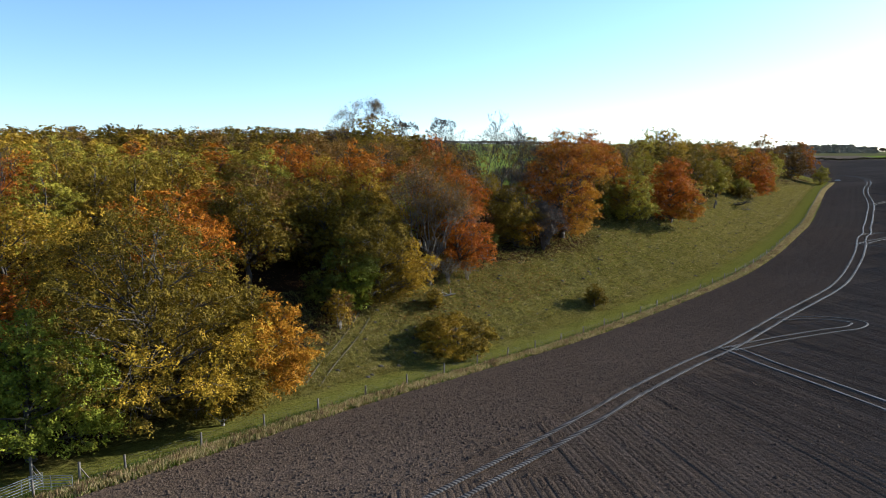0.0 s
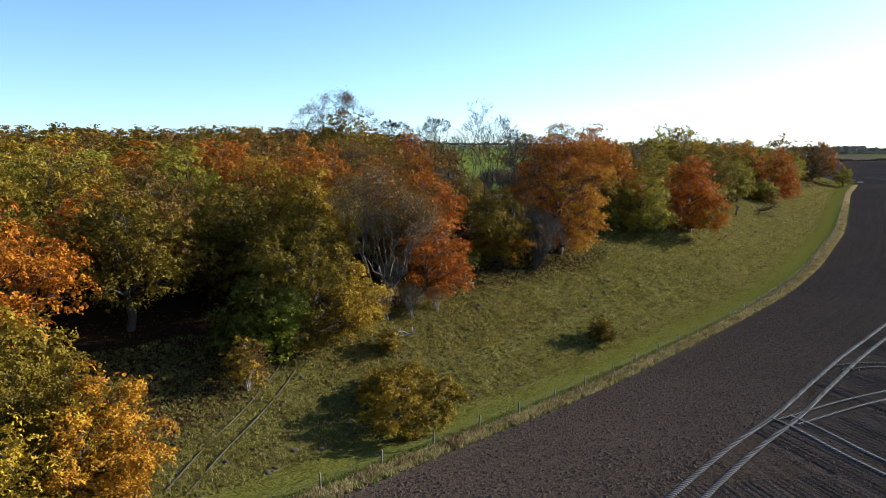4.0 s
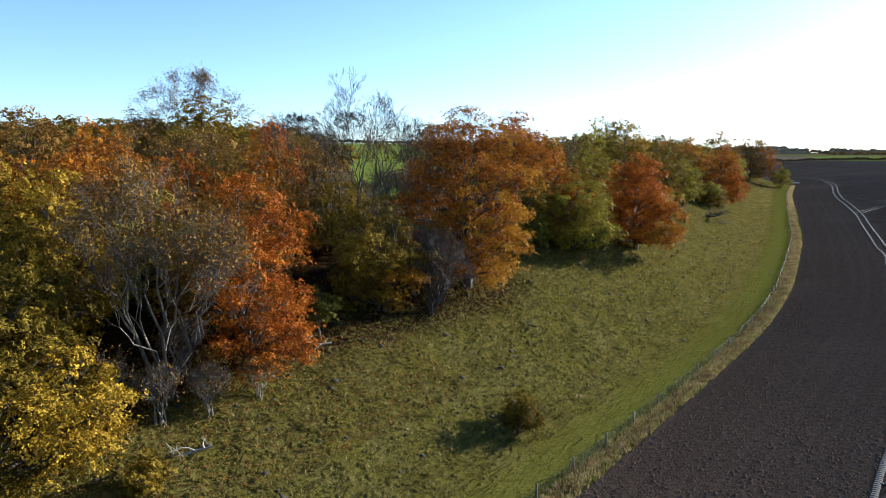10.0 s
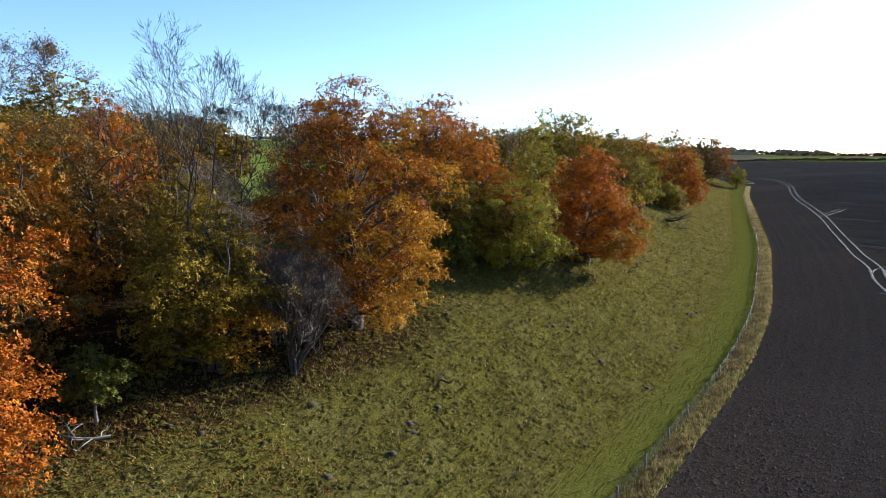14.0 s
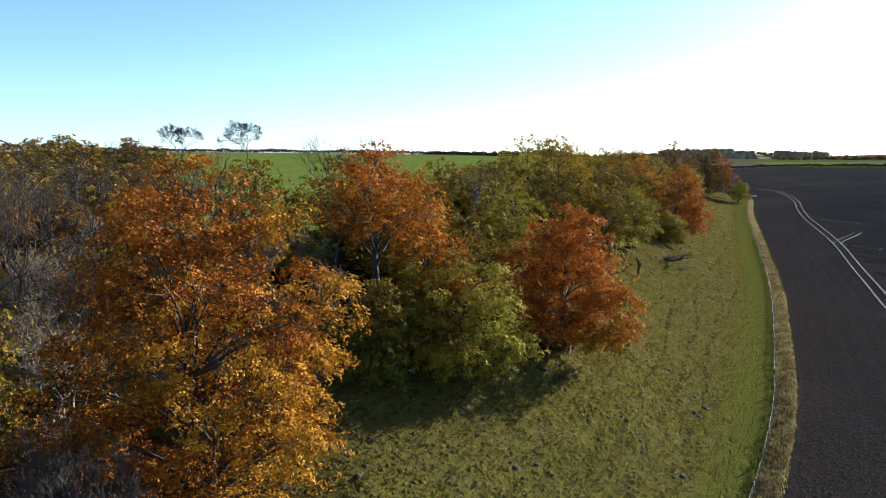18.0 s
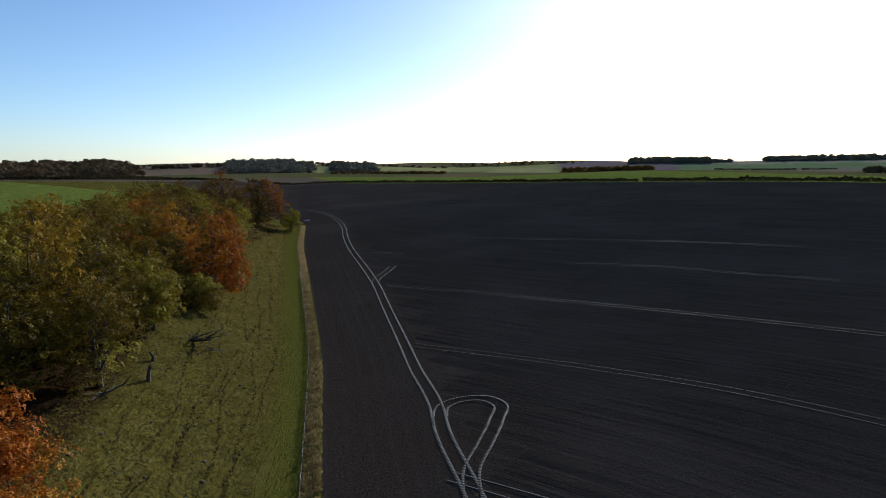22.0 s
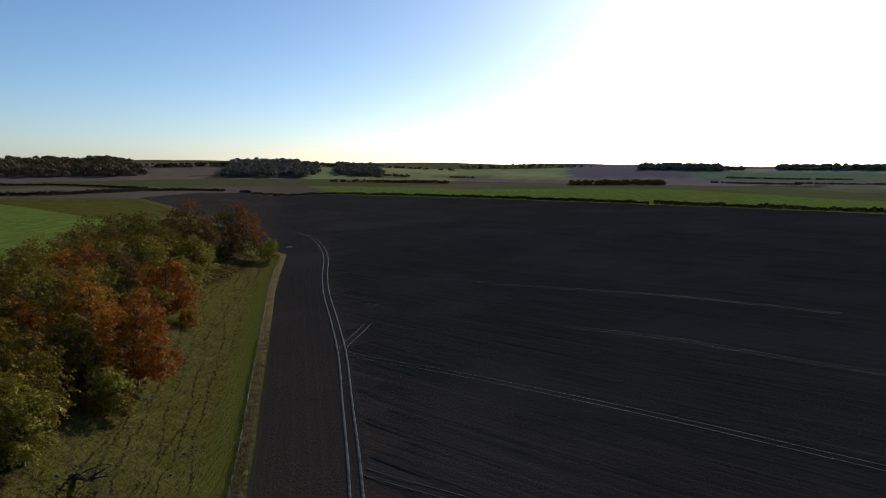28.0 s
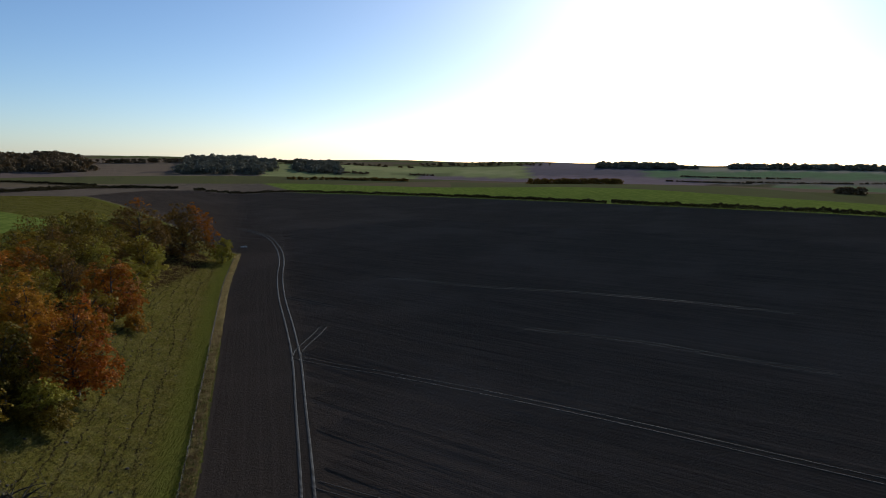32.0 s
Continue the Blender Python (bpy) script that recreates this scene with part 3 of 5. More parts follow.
def leafy_tree(name, x, y, tall, wide, leaves, seed, low=0.16, count=46, each=230, size=0.26, pointed=1.15, bark=None,
               sparse=1.0, accent=None, group="trees of the wood", label="", stems=1, flat=0.72, main_limbs=7, grain=0.7):
    """A broadleaf tree: tapered trunk, limbs out to each mass of leaves, and the leaves themselves."""
    rng = np.random.default_rng(seed)
    root = base(name, x, y, label or f"{LEAF_WORDS[leaves]} broadleaf tree in autumn on the bank", "tree", group)
    size, each = size * grain, each * 1.0 / grain**2
    masses = masses_of(rng, tall, wide, low, max(9, int(count * 0.55)), pointed)
    lobes = lobes_of(rng, masses, tall)
    each *= count / len(lobes)
    usual = np.mean(lobes[:, 3] ** 2)
    thick = 0.016 * tall + (0.10 if tall > 8 else 0.02)
    trunk, limbs = Bits(), Bits()
    tops = []
    for s in range(stems):
        lean = rng.normal(0, 0.05 * tall, 2) * (1 if stems == 1 else 2.0)
        foot = rng.normal(0, 0.3 * (stems > 1), 2)
        t = np.linspace(0, 1, 9)[:, None]
        line = np.concatenate([foot + lean * t**1.5 + rng.normal(0, 0.012 * tall, (9, 2)) * (t > 0.1), -0.3 + (tall * 0.86 + 0.3) * t], 1)
        trunk.tube(line, thick / stems**0.5 * (1.25 * (1 - t[:, 0]) ** 2.2 * 0.3 + 0.95 * (1 - t[:, 0]) + 0.06), 8)
        tops.append(line)
    for n, (lx, ly, lz, r) in enumerate(masses):
        line = tops[n % stems]
        at = np.clip(lz / (tall * 0.86) - rng.uniform(0.12, 0.30), 0.08, 0.92)
        start = np.array([np.interp(at, np.linspace(0, 1, 9), line[:, c]) for c in range(3)])
        path = curve_to(rng, start, (lx, ly, lz), 0.06 * wide, 6)
        r0 = thick * (0.46 - 0.34 * at)
        if n < main_limbs:
            one = Bits()
            one.tube(path, np.linspace(r0 * 1.2, 0.03, 6), 6)
            part("limb", one.mesh("limb", bark or BARK, True), root)
        else:
            limbs.tube(path, np.linspace(r0, 0.03, 6), 5)
        for lx2, ly2, lz2, s in lobes[PUFFS * n:PUFFS * n + (8 if main_limbs else 2)]:
            p = path[rng.integers(3, 6)]
            limbs.tube(curve_to(rng, p, (lx2, ly2, lz2), 0.12 * r, 4), np.array([0.045, 0.03, 0.02, 0.008]) * (0.5 + tall / 30), 3)
    part("trunk", trunk.mesh("trunk", bark or BARK, True), root)
    part("branchwork", limbs.mesh("branchwork", bark or BARK, True), root)

    def foliage(chosen, share):
        spots, normals = [], []
        for lx, ly, lz, r in chosen:
            # each mass carries layered sprays, each spray a fan of leaves that droops outwards
            k = max(3, int(each * share * sparse * r * r / usual / FAN * 0.92))
            d = rng.normal(0, 1, (k, 3))
            d /= np.linalg.norm(d, axis=1)[:, None]
            d[:, 2] = np.where((d[:, 2] < -0.1) & (rng.uniform(0, 1, k) < 0.75), -d[:, 2], d[:, 2])
            puff = 1 + 0.34 * np.sin(3.1 * d[:, 0] + lx) * np.sin(2.7 * d[:, 1] + ly) + 0.2 * np.sin(7 * d[:, 2] + lz + 5 * d[:, 0])
            heart = d * (r * puff * rng.uniform(0.30, 1.2, k) ** 0.7)[:, None] * (1.12, 1.12, flat * 0.85) + (lx, ly, lz)
            up = d * 0.75 + (0, 0, 0.5) + rng.normal(0, 0.42, (k, 3))
            up /= np.linalg.norm(up, axis=1)[:, None]
            out = d * (1, 1, 0.2) + rng.normal(0, 0.35, (k, 3))
            out -= up * np.sum(out * up, 1)[:, None]
            out /= np.linalg.norm(out, axis=1)[:, None] + 1e-9
            side = np.cross(up, out)
            reach = np.clip(0.42 * r, 0.12, 0.50) * rng.uniform(0.6, 1.4, k)
            a, b = rng.uniform(-0.9, 1.1, (k, FAN)), rng.normal(0, 0.42, (k, FAN))
            c = rng.normal(0, 0.10, (k, FAN)) - 0.22 * a * a
            q = heart[:, None] + reach[:, None, None] * (a[..., None] * out[:, None] + b[..., None] * side[:, None] + c[..., None] * up[:, None])
            spots.append(q.reshape(-1, 3))
            normals.append(np.repeat(up, FAN, axis=0))
        spots, normals = np.concatenate(spots), np.concatenate(normals)
        spots[:, 2] = np.maximum(spots[:, 2], 0.15)
        v, f = leaf_sprays(rng, spots, normals, size * 0.80, 0.32)
        return v, f

    if accent:
        kind, where = accent
        pick = np.array([where(*lobe) for lobe in lobes / (wide, wide, tall, 1)])
        if pick.any():
            v, f = foliage(lobes[pick], 1.0)
            part("crown", quick_mesh("crown", v, f, LEAVES[kind]), root, f"{LEAF_WORDS[kind]} leaves")
        lobes = lobes[~pick]
    v, f = foliage(lobes, 1.0)
    part("crown", quick_mesh("crown", v, f, LEAVES[leaves]), root, f"{LEAF_WORDS[leaves]} leaves")
    return root


def bare_tree(name, x, y, tall, wide, seed, group="bare trees of the wood", label="", depth=6, bark=None, stems=1, twig=0.012, rise=0.5, leaves=None, leaf_count=0, first=0.36, domed=False):
    """A leafless tree: forks upon forks down to fine twigs."""
    rng = np.random.default_rng(seed)
    root = base(name, x, y, label or "leafless grey-barked tree with fine twigs", "tree", group)
    big, small, ends = Bits(), Bits(), []

    def grow(p, way, length, r, level):
        way = way / np.linalg.norm(way)
        side = rng.normal(0, 0.15, 3) * length
        q = p + way * length
        mid = (p + q) / 2 + side
        (big if level < 2 else small).tube([p, mid, q], [r, r * 0.85, r * 0.68], 7 if level < 1 else 5 if level < 2 else 3)
        if level >= depth:
            ends.append(q)
            return
        for c in range(3 if level in (0, 2, 4) or rng.uniform() < 0.3 else 2):
            spread_by = rng.uniform(0.35, 0.85) if c else rng.uniform(0.18, 0.5)
            out = np.cross(way, rng.normal(0, 1, 3))
            out /= np.linalg.norm(out) + 1e-9
            out[:2] *= wide / (tall * 0.32)
            then = way + out * spread_by + (0, 0, rise * 0.3)
            grow(q, then, length * rng.uniform(0.62, 0.82), max(r * 0.68 * (1 if c == 0 else 0.78), twig), level + 1)

    for s in range(stems):
        tilt = rng.normal(0, 0.06 if stems == 1 else 0.3, 2)
        foot = np.array([*rng.normal(0, 0.25 * (stems > 1), 2), -0.3])
        grow(foot, np.array([*tilt, 1.0]), tall * first, 0.009 * tall + 0.03, 0)
    highest = max(max(v[:, 2].max() for v in small.verts), 0.1)
    fit_z = tall / highest
    for bits in (big, small):
        for v in bits.verts:
            v[:, 2] *= fit_z
    if domed:
        spread_now = np.percentile(np.concatenate([np.hypot(v[:, 0], v[:, 1]) for v in small.verts]), 97)
        for bits in (big, small):
            for v in bits.verts:
                v[:, :2] *= 1 + (wide / spread_now - 1) * np.clip(v[:, 2:] / (tall * 0.35), 0, 1)
        ends = [e * (wide / spread_now, wide / spread_now, 1) for e in ends]
    part("trunk", big.mesh("trunk", bark or BARK, True), root)
    tagged(part("twigwork", small.mesh("twigwork", bark or TWIG), root, "fine grey twigs"), kind="stuff")
    if leaves:
        e = np.array(ends) * (1, 1, fit_z)
        e = e[rng.integers(0, len(e), leaf_count)] + rng.normal(0, 0.45, (leaf_count, 3))
        v, f = leaf_sprays(rng, e, np.tile((0, 0, 0.6), (leaf_count, 1)), 0.13)
        part("crown", quick_mesh("crown", v, f, LEAVES[leaves]), root, f"last {LEAF_WORDS[leaves]} leaves")
    return root


# ---- the trees along the wood's edge ----
leafy_tree("beech_tree", -13.6, 137.0, 20.5, 7.2, "rust", 11, 0.0, 110, 300, 0.24, 1.0, accent=("amber", lambda a, b, c, r: a - 0.4 * b - 0.9 * c + 0.35 * np.sin(9 * c + 5 * b) > 0.05), grain=0.52,
           label="tall copper-orange beech with branches down to the grass")
leafy_tree("field_maple", -1.8, 160.5, 11.0, 5.6, "olive", 12, 0.0, 60, 330, 0.22, accent=("lime", lambda a, b, c, r: a + 0.5 * np.sin(11 * c) > -0.1), grain=0.62,
           label="low olive and yellow-green maple on the bank")
leafy_tree("beech_tree", -10.8, 169.0, 16.8, 5.8, "flame", 13, 0.40, 46, 260, 0.24, accent=("copper", lambda a, b, c, r: c < 0.75), sparse=0.85, label="red-orange beech with a bare lower trunk")
leafy_tree("beech_tree", -5.2, 165.0, 12.8, 5.2, "copper", 14, 0.0, 60, 290, 0.23, accent=("olive", lambda a, b, c, r: a < 0.0 and c < 0.6), label="copper beech mixed with olive leaves")
leafy_tree("hawthorn_tree", -7.8, 155.0, 9.0, 3.3, "olive", 15, 0.0, 44, 260, 0.2, accent=("green", lambda a, b, c, r: c < 0.5), label="dark olive-green hawthorn at the wood's edge")
leafy_tree("beech_tree", 8.2, 175.0, 15.6, 6.5, "flame", 16, 0.0, 90, 340, 0.24, 1.0, accent=("amber", lambda a, b, c, r: a - 0.8 * c + 0.5 * np.sin(8 * c + 6 * b) > 0.35), grain=0.62, label="broad red-orange beech on the bank")
leafy_tree("ash_tree", 16.8, 218.0, 14.5, 5.2, "bronze", 17, 0.14, 52, 280, 0.25, sparse=0.8, accent=("lime", lambda a, b, c, r: c < 0.4 and a > 0), label="olive-bronze ash with a bare foot on the bank")
leafy_tree("field_maple", 9.5, 226.0, 18.5, 6.6, "gold", 61, 0.03, 54, 270, 0.26, accent=("bronze", lambda a, b, c, r: a + b < 0), label="golden and bronze maple at the wood's edge")
leafy_tree("oak_tree", 17.5, 236.5, 17.0, 5.8, "bronze", 62, 0.05, 54, 270, 0.26, label="dark bronze oak at the wood's edge")
leafy_tree("oak_tree", 26.0, 259.0, 13.5, 5.2, "olive", 63, 0.03, 48, 260, 0.27, grain=0.8, label="olive oak at the wood's edge")
leafy_tree("oak_tree", 30.5, 273.0, 14.0, 5.4, "bronze", 64, 0.03, 48, 260, 0.28, grain=0.8, label="dull bronze oak at the wood's edge")
leafy_tree("oak_tree", 44.0, 306.0, 14.0, 5.6, "olive", 65, 0.03, 48, 260, 0.29, grain=0.8, label="olive oak at the wood's edge")
leafy_tree("ash_tree", 57.0, 350.0, 13.0, 5.4, "lime", 66, 0.03, 44, 250, 0.3, grain=0.8, label="pale yellow-green ash at the wood's edge")
leafy_tree("oak_tree", 25.5, 246.0, 12.3, 4.9, "lime", 18, 0.06, 50, 280, 0.26, accent=("olive", lambda a, b, c, r: b > 0.1), label="yellow-green oak on the bank")
leafy_tree("hawthorn_tree", 36.0, 267.0, 7.2, 4.4, "olive", 19, 0.0, 40, 260, 0.24, accent=("lime", lambda a, b, c, r: c > 0.5), label="low olive-green hawthorn on the bank")
leafy_tree("beech_tree", 41.0, 281.0, 18.4, 6.4, "copper", 20, 0.0, 80, 280, 0.27, accent=("flame", lambda a, b, c, r: a + 0.5 * np.sin(7 * c) > 0.2), grain=0.8, label="copper-orange beech on the bank")
leafy_tree("beech_tree", 33.5, 290.0, 17.0, 5.6, "amber", 21, 0.15, 50, 260, 0.28, grain=0.8, label="amber-orange beech inside the wood")
leafy_tree("beech_tree", 50.5, 328.5, 16.4, 5.8, "copper", 22, 0.03, 54, 260, 0.29, grain=0.8, label="copper-orange beech on the bank")
leafy_tree("hawthorn_tree", 55.5, 324.5, 5.2, 2.6, "amber", 23, 0.05, 22, 170, 0.22, sparse=0.6, label="small thin amber hawthorn on the bank")
leafy_tree("oak_tree", 63.0, 374.0, 14.5, 5.6, "olive", 24, 0.04, 50, 250, 0.3, accent=("lime", lambda a, b, c, r: a > 0.3), grain=0.8, label="olive-green oak on the bank")
leafy_tree("beech_tree", 84.0, 432.0, 22.0, 11.0, "brown", 25, 0.0, 90, 300, 0.36, accent=("copper", lambda a, b, c, r: a + c > 1.1), grain=0.8, label="broad rust-brown beech at the end of the wood")
leafy_tree("beech_tree", 66.0, 414.0, 20.5, 8.6, "brown", 26, 0.04, 60, 260, 0.34, accent=("copper", lambda a, b, c, r: c > 0.85), grain=0.8, label="copper-brown beech at the end of the wood")
leafy_tree("willow_bush", 99.0, 433.0, 11.0, 4.4, "lime", 27, 0.0, 34, 230, 0.3, grain=0.8, label="bright yellow-green willow bush at the field corner")
leafy_tree("hazel_tree", -21.0, 125.5, 12.0, 5.0, "olive", 28, 0.0, 70, 310, 0.2, accent=("amber", lambda a, b, c, r: a > 0.3 and c < 0.35), stems=2, grain=0.55, label="olive and amber hazel at the wood's edge")
leafy_tree("field_maple", -24.3, 117.4, 4.6, 1.6, "green", 29, 0.3, 26, 190, 0.16, bark=PALE_BARK, grain=0.6, label="small green maple with a pale crooked trunk")
leafy_tree("beech_tree", -27.8, 109.6, 16.0, 5.4, "flame", 30, 0.0, 84, 300, 0.22, 1.0, accent=("brown", lambda a, b, c, r: a < -0.25), grain=0.52, sparse=0.8, label="red-orange beech drooping over the bank")
leafy_tree("sycamore_tree", -34.2, 90.5, 13.6, 7.0, "bronze", 31, 0.0, 80, 300, 0.24, accent=("gold", lambda a, b, c, r: a > 0.55), grain=0.55, label="olive and golden sycamore at the wood's edge")
leafy_tree("ash_tree", -36.8, 85.0, 9.5, 4.0, "green", 32, 0.0, 50, 300, 0.22, accent=("fresh", lambda a, b, c, r: a > 0.1 and c < 0.6), grain=0.6, label="still green ash with pale lower leaves")
leafy_tree("sycamore_tree", -40.2, 49.5, 18.4, 10.4, "bronze", 33, 0.06, 130, 270, 0.24, 0.95, accent=("gold", lambda a, b, c, r: a > 0.6 and c < 0.5), stems=3, grain=0.55, sparse=0.95, main_limbs=14, label="wide olive and golden sycamore beside the fence")
leafy_tree("ash_tree", -42.4, 39.5, 12.2, 5.4, "fresh", 34, 0.05, 76, 330, 0.24, grain=0.55, label="large green ash beside the fence")
leafy_tree("field_maple", -34.8, 59.5, 10.6, 4.6, "bronze", 35, 0.05, 64, 300, 0.22, accent=("amber", lambda a, b, c, r: a > 0.2), grain=0.55, label="bronze and amber maple beside the fence")
leafy_tree("field_maple", -33.8, 51.0, 7.0, 3.4, "bronze", 36, 0.14, 44, 280, 0.2, bark=PALE_BARK, grain=0.6, label="small bronze maple with a pale trunk")
leafy_tree("hawthorn_bush", -21.6, 85.4, 4.5, 5.6, "gold", 37, 0.0, 80, 330, 0.17, accent=("olive", lambda a, b, c, r: b > 0.05 or a > 0.35), stems=4, grain=0.6, group="bushes on the bank", label="wide amber and olive hawthorn bush in the rough grass")
leafy_tree("hawthorn_bush", -5.8, 117.9, 3.8, 1.7, "bronze", 38, 0.0, 44, 330, 0.11, stems=3, group="bushes on the bank", label="small olive hawthorn bush in the rough grass")
leafy_tree("young_oak", -35.4, 79.6, 5.1, 2.1, "gold", 39, 0.18, 30, 150, 0.15, group="bushes on the bank", sparse=0.6, accent=("brown", lambda a, b, c, r: b > 0), stems=3, label="young bronze-gold oak with thin pale stems", bark=PALE_BARK)
leafy_tree("hawthorn_bush", -27.2, 95.3, 2.9, 1.4, "olive", 40, 0.0, 26, 170, 0.13, group="bushes on the bank", label="small dull green thorn bush on the bank", stems=2)
for n, (x, y, tall, wide, leaves) in enumerate(((-49.0, 81.0, 14.0, 6.6, "bronze"), (-50.5, 67.0, 14.5, 6.8, "copper"), (-44.0, 93.0, 12.5, 5.2, "bronze"),
                                                (-44.5, 60.0, 12.5, 5.2, "olive"), (-38.6, 98.5, 12.0, 4.4, "olive"), (-41.0, 106.0, 13.0, 4.8, "gold"), (-52.0, 88.0, 14.0, 6.0, "brown"))):
    leafy_tree("sycamore_tree" if wide > 6 else "field_maple", x, y, tall, wide, leaves, 130 + n, 0.26 if n < 2 else 0.05, 60, 270, 0.25, grain=0.68, label=f"{LEAF_WORDS[leaves]} tree in the shade of the wood")

THORN_BARK = bark_material("bark_thorn", (0.036, 0.0264, 0.0192), (0.112, 0.084, 0.06))
# ---- bare trees ----
bare_tree("bare_tree", -24.0, 129.0, 23.0, 8.0, 50, depth=8, label="tall leafless ash above the beeches", first=0.33, rise=0.3, twig=0.018, domed=True)
bare_tree("bare_tree", -27.5, 147.5, 15.0, 4.2, 51, label="leafless tree with a dark forked trunk")
bare_tree("bare_tree", -33.2, 148.5, 14.0, 4.0, 52, label="leafless tree with a dark slanting trunk")
bare_tree("thorn_shrub", -16.4, 128.6, 9.5, 3.4, 53, stems=14, depth=6, first=0.2, twig=0.012, rise=0.2, label="tangled dark leafless thorn shrub at the wood's edge", bark=THORN_BARK)
bare_tree("bare_tree", -31.8, 102.5, 18.0, 5.4, 54, depth=7, stems=2, leaves="brown", leaf_count=4200, bark=GREY_BARK, label="grey twiggy tree with a few brown leaves", first=0.24)
bare_tree("bare_tree", -30.6, 103.4, 14.5, 4.2, 55, depth=7, stems=3, leaves="brown", leaf_count=3400, bark=GREY_BARK, label="grey twiggy tree with a few brown leaves", first=0.24)
bare_tree("bare_tree", -19.0, 146.5, 14.5, 3.8, 56, label="leafless tree in the thin part of the wood")
bare_tree("bare_tree", -40.0, 168.0, 15.0, 5.0, 57, label="leafless tree among the thickets")
bare_tree("bare_tree", -88.0, 326.0, 17.0, 8.6, 58, depth=8, first=0.2, rise=0.35, domed=True, twig=0.03, label="spreading leafless tree alone on the skyline")
bare_tree("bare_tree", -69.0, 174.5, 20.5, 10.5, 60, depth=8, first=0.27, rise=0.2, domed=True, twig=0.022, leaves="brown", leaf_count=5000, label="broad thin-leaved crown high above the wood")
bare_tree("bare_tree", -104.0, 312.0, 15.0, 6.8, 59, depth=8, first=0.2, rise=0.35, domed=True, twig=0.03, label="leafless tree on the skyline")

for n, (x, y, tall, wide) in enumerate(((-22.0, 139.5, 13.0, 3.6), (-31.0, 139.0, 14.5, 4.2), (-38.0, 143.0, 15.5, 4.4), (-24.5, 154.0, 15.0, 4.0), (-33.0, 158.0, 15.5, 4.4),
                                        (-44.0, 158.0, 15.0, 4.6), (-20.0, 160.0, 14.0, 3.8), (-16.5, 176.0, 16.5, 4.6), (-3.0, 190.0, 15.5, 4.2), (-27.0, 168.0, 14.5, 4.2))):
    bare_tree("bare_tree", x, y, tall, wide, 180 + n, depth=6, label="leafless grey tree in the thin part of the wood", first=0.34)

THIN = np.random.default_rng(17)
for n in range(16):
    y = float(THIN.uniform(146, 184))
    x = float(fence_x(y)) - float(THIN.uniform(52, 92)) / 0.9
    bare_tree("bare_tree", x, y, float(THIN.uniform(8.5, 12.0)), 3.6, 240 + n, depth=6, leaves="brown" if n % 2 else "olive", leaf_count=1500, label="thin tree with a few last leaves above the thickets", first=0.3, rise=0.35, twig=0.016)

# ---- the wood behind: a few trees of each colour, then copies ----
PLAN = np.random.default_rng(7)
MODELS = {}
for order, (kind, look_of) in enumerate((("copper", "beech_tree"), ("flame", "beech_tree"), ("amber", "beech_tree"), ("gold", "field_maple"), ("olive", "oak_tree"),
                                         ("lime", "ash_tree"), ("bronze", "oak_tree"), ("brown", "oak_tree"))):
    MODELS[kind] = [(look_of, kind, 70 + 10 * order + v) for v in range(2)]
MODELS["bare"] = [("bare_tree", "bare", 160 + v) for v in range(3)]
MADE, TAKEN = {}, [(o.location.x, o.location.y, 4.5) for o in scene.collection.objects if o.get("category") == "tree"]


def wood_tree(kind, x, y, tall, wide, deep=0):
    """A copy of one of the wood's trees, turned and stretched a little."""
    model = (*MODELS[kind][int(PLAN.integers(0, len(MODELS[kind])))], deep)
    if model not in MADE:
        name, leaves, seed, _ = model
        if leaves == "bare":
            MADE[model] = bare_tree(name, x, y, 15.0, 4.6, seed, depth=5, label="leafless grey tree among the others in the wood")
        else:
            MADE[model] = leafy_tree(name, x, y, 15.0, 6.0, leaves, seed, 0.02, (60, 48, 34)[deep], (420, 310, 150)[deep], (0.168, 0.216, 0.36)[deep], 1.0, main_limbs=0, grain=1.0, label=f"{LEAF_WORDS[leaves]} tree in the wood")
        made = MADE[model]
        made.scale = (1, 1, 1)
    else:
        made = copy_thing(MADE[model], pose(0, 0, 0))
    made.matrix_basis = pose(x, y, ground_z(x, y) - 0.1, 0, 0, float(PLAN.uniform(0, 360))) @ Matrix.Diagonal((wide / 6, wide / 6, tall / 15, 1))
    TAKEN.append((x, y, wide * 0.55))
    return made


for kind, x, y, tall, wide in (
    ("olive", -67.7, 176.4, 16.5, 8.5), ("brown", -34.7, 134.2, 14.0, 5.2), ("flame", -43.5, 150.0, 14.5, 4.6),
    ("copper", -44.0, 117.0, 15.0, 5.5), ("flame", -38.0, 119.0, 13.5, 4.6), ("flame", -64.0, 119.0, 13.5, 6.0), ("flame", -57.0, 88.0, 10.5, 6.5),
    ("copper", -86.0, 82.0, 11.0, 6.0), ("copper", -57.0, 113.5, 13.5, 5.5), ("brown", -61.5, 126.0, 15.5, 6.5), ("gold", 9.5, 254.0, 20.0, 7.0),
    ("olive", 13.5, 284.0, 14.0, 6.5), ("lime", 4.0, 236.0, 18.0, 6.4), ("brown", -50.0, 104.0, 11.0, 5.0), ("olive", -48.0, 98.0, 11.5, 5.5),
    ("brown", -30.0, 118.0, 12.5, 4.2), ("copper", -33.0, 124.0, 14.0, 4.8), ("olive", -28.5, 136.0, 10.0, 3.8)):
    wood_tree(kind, x, y, tall, wide, 0 if y < 160 else 1)

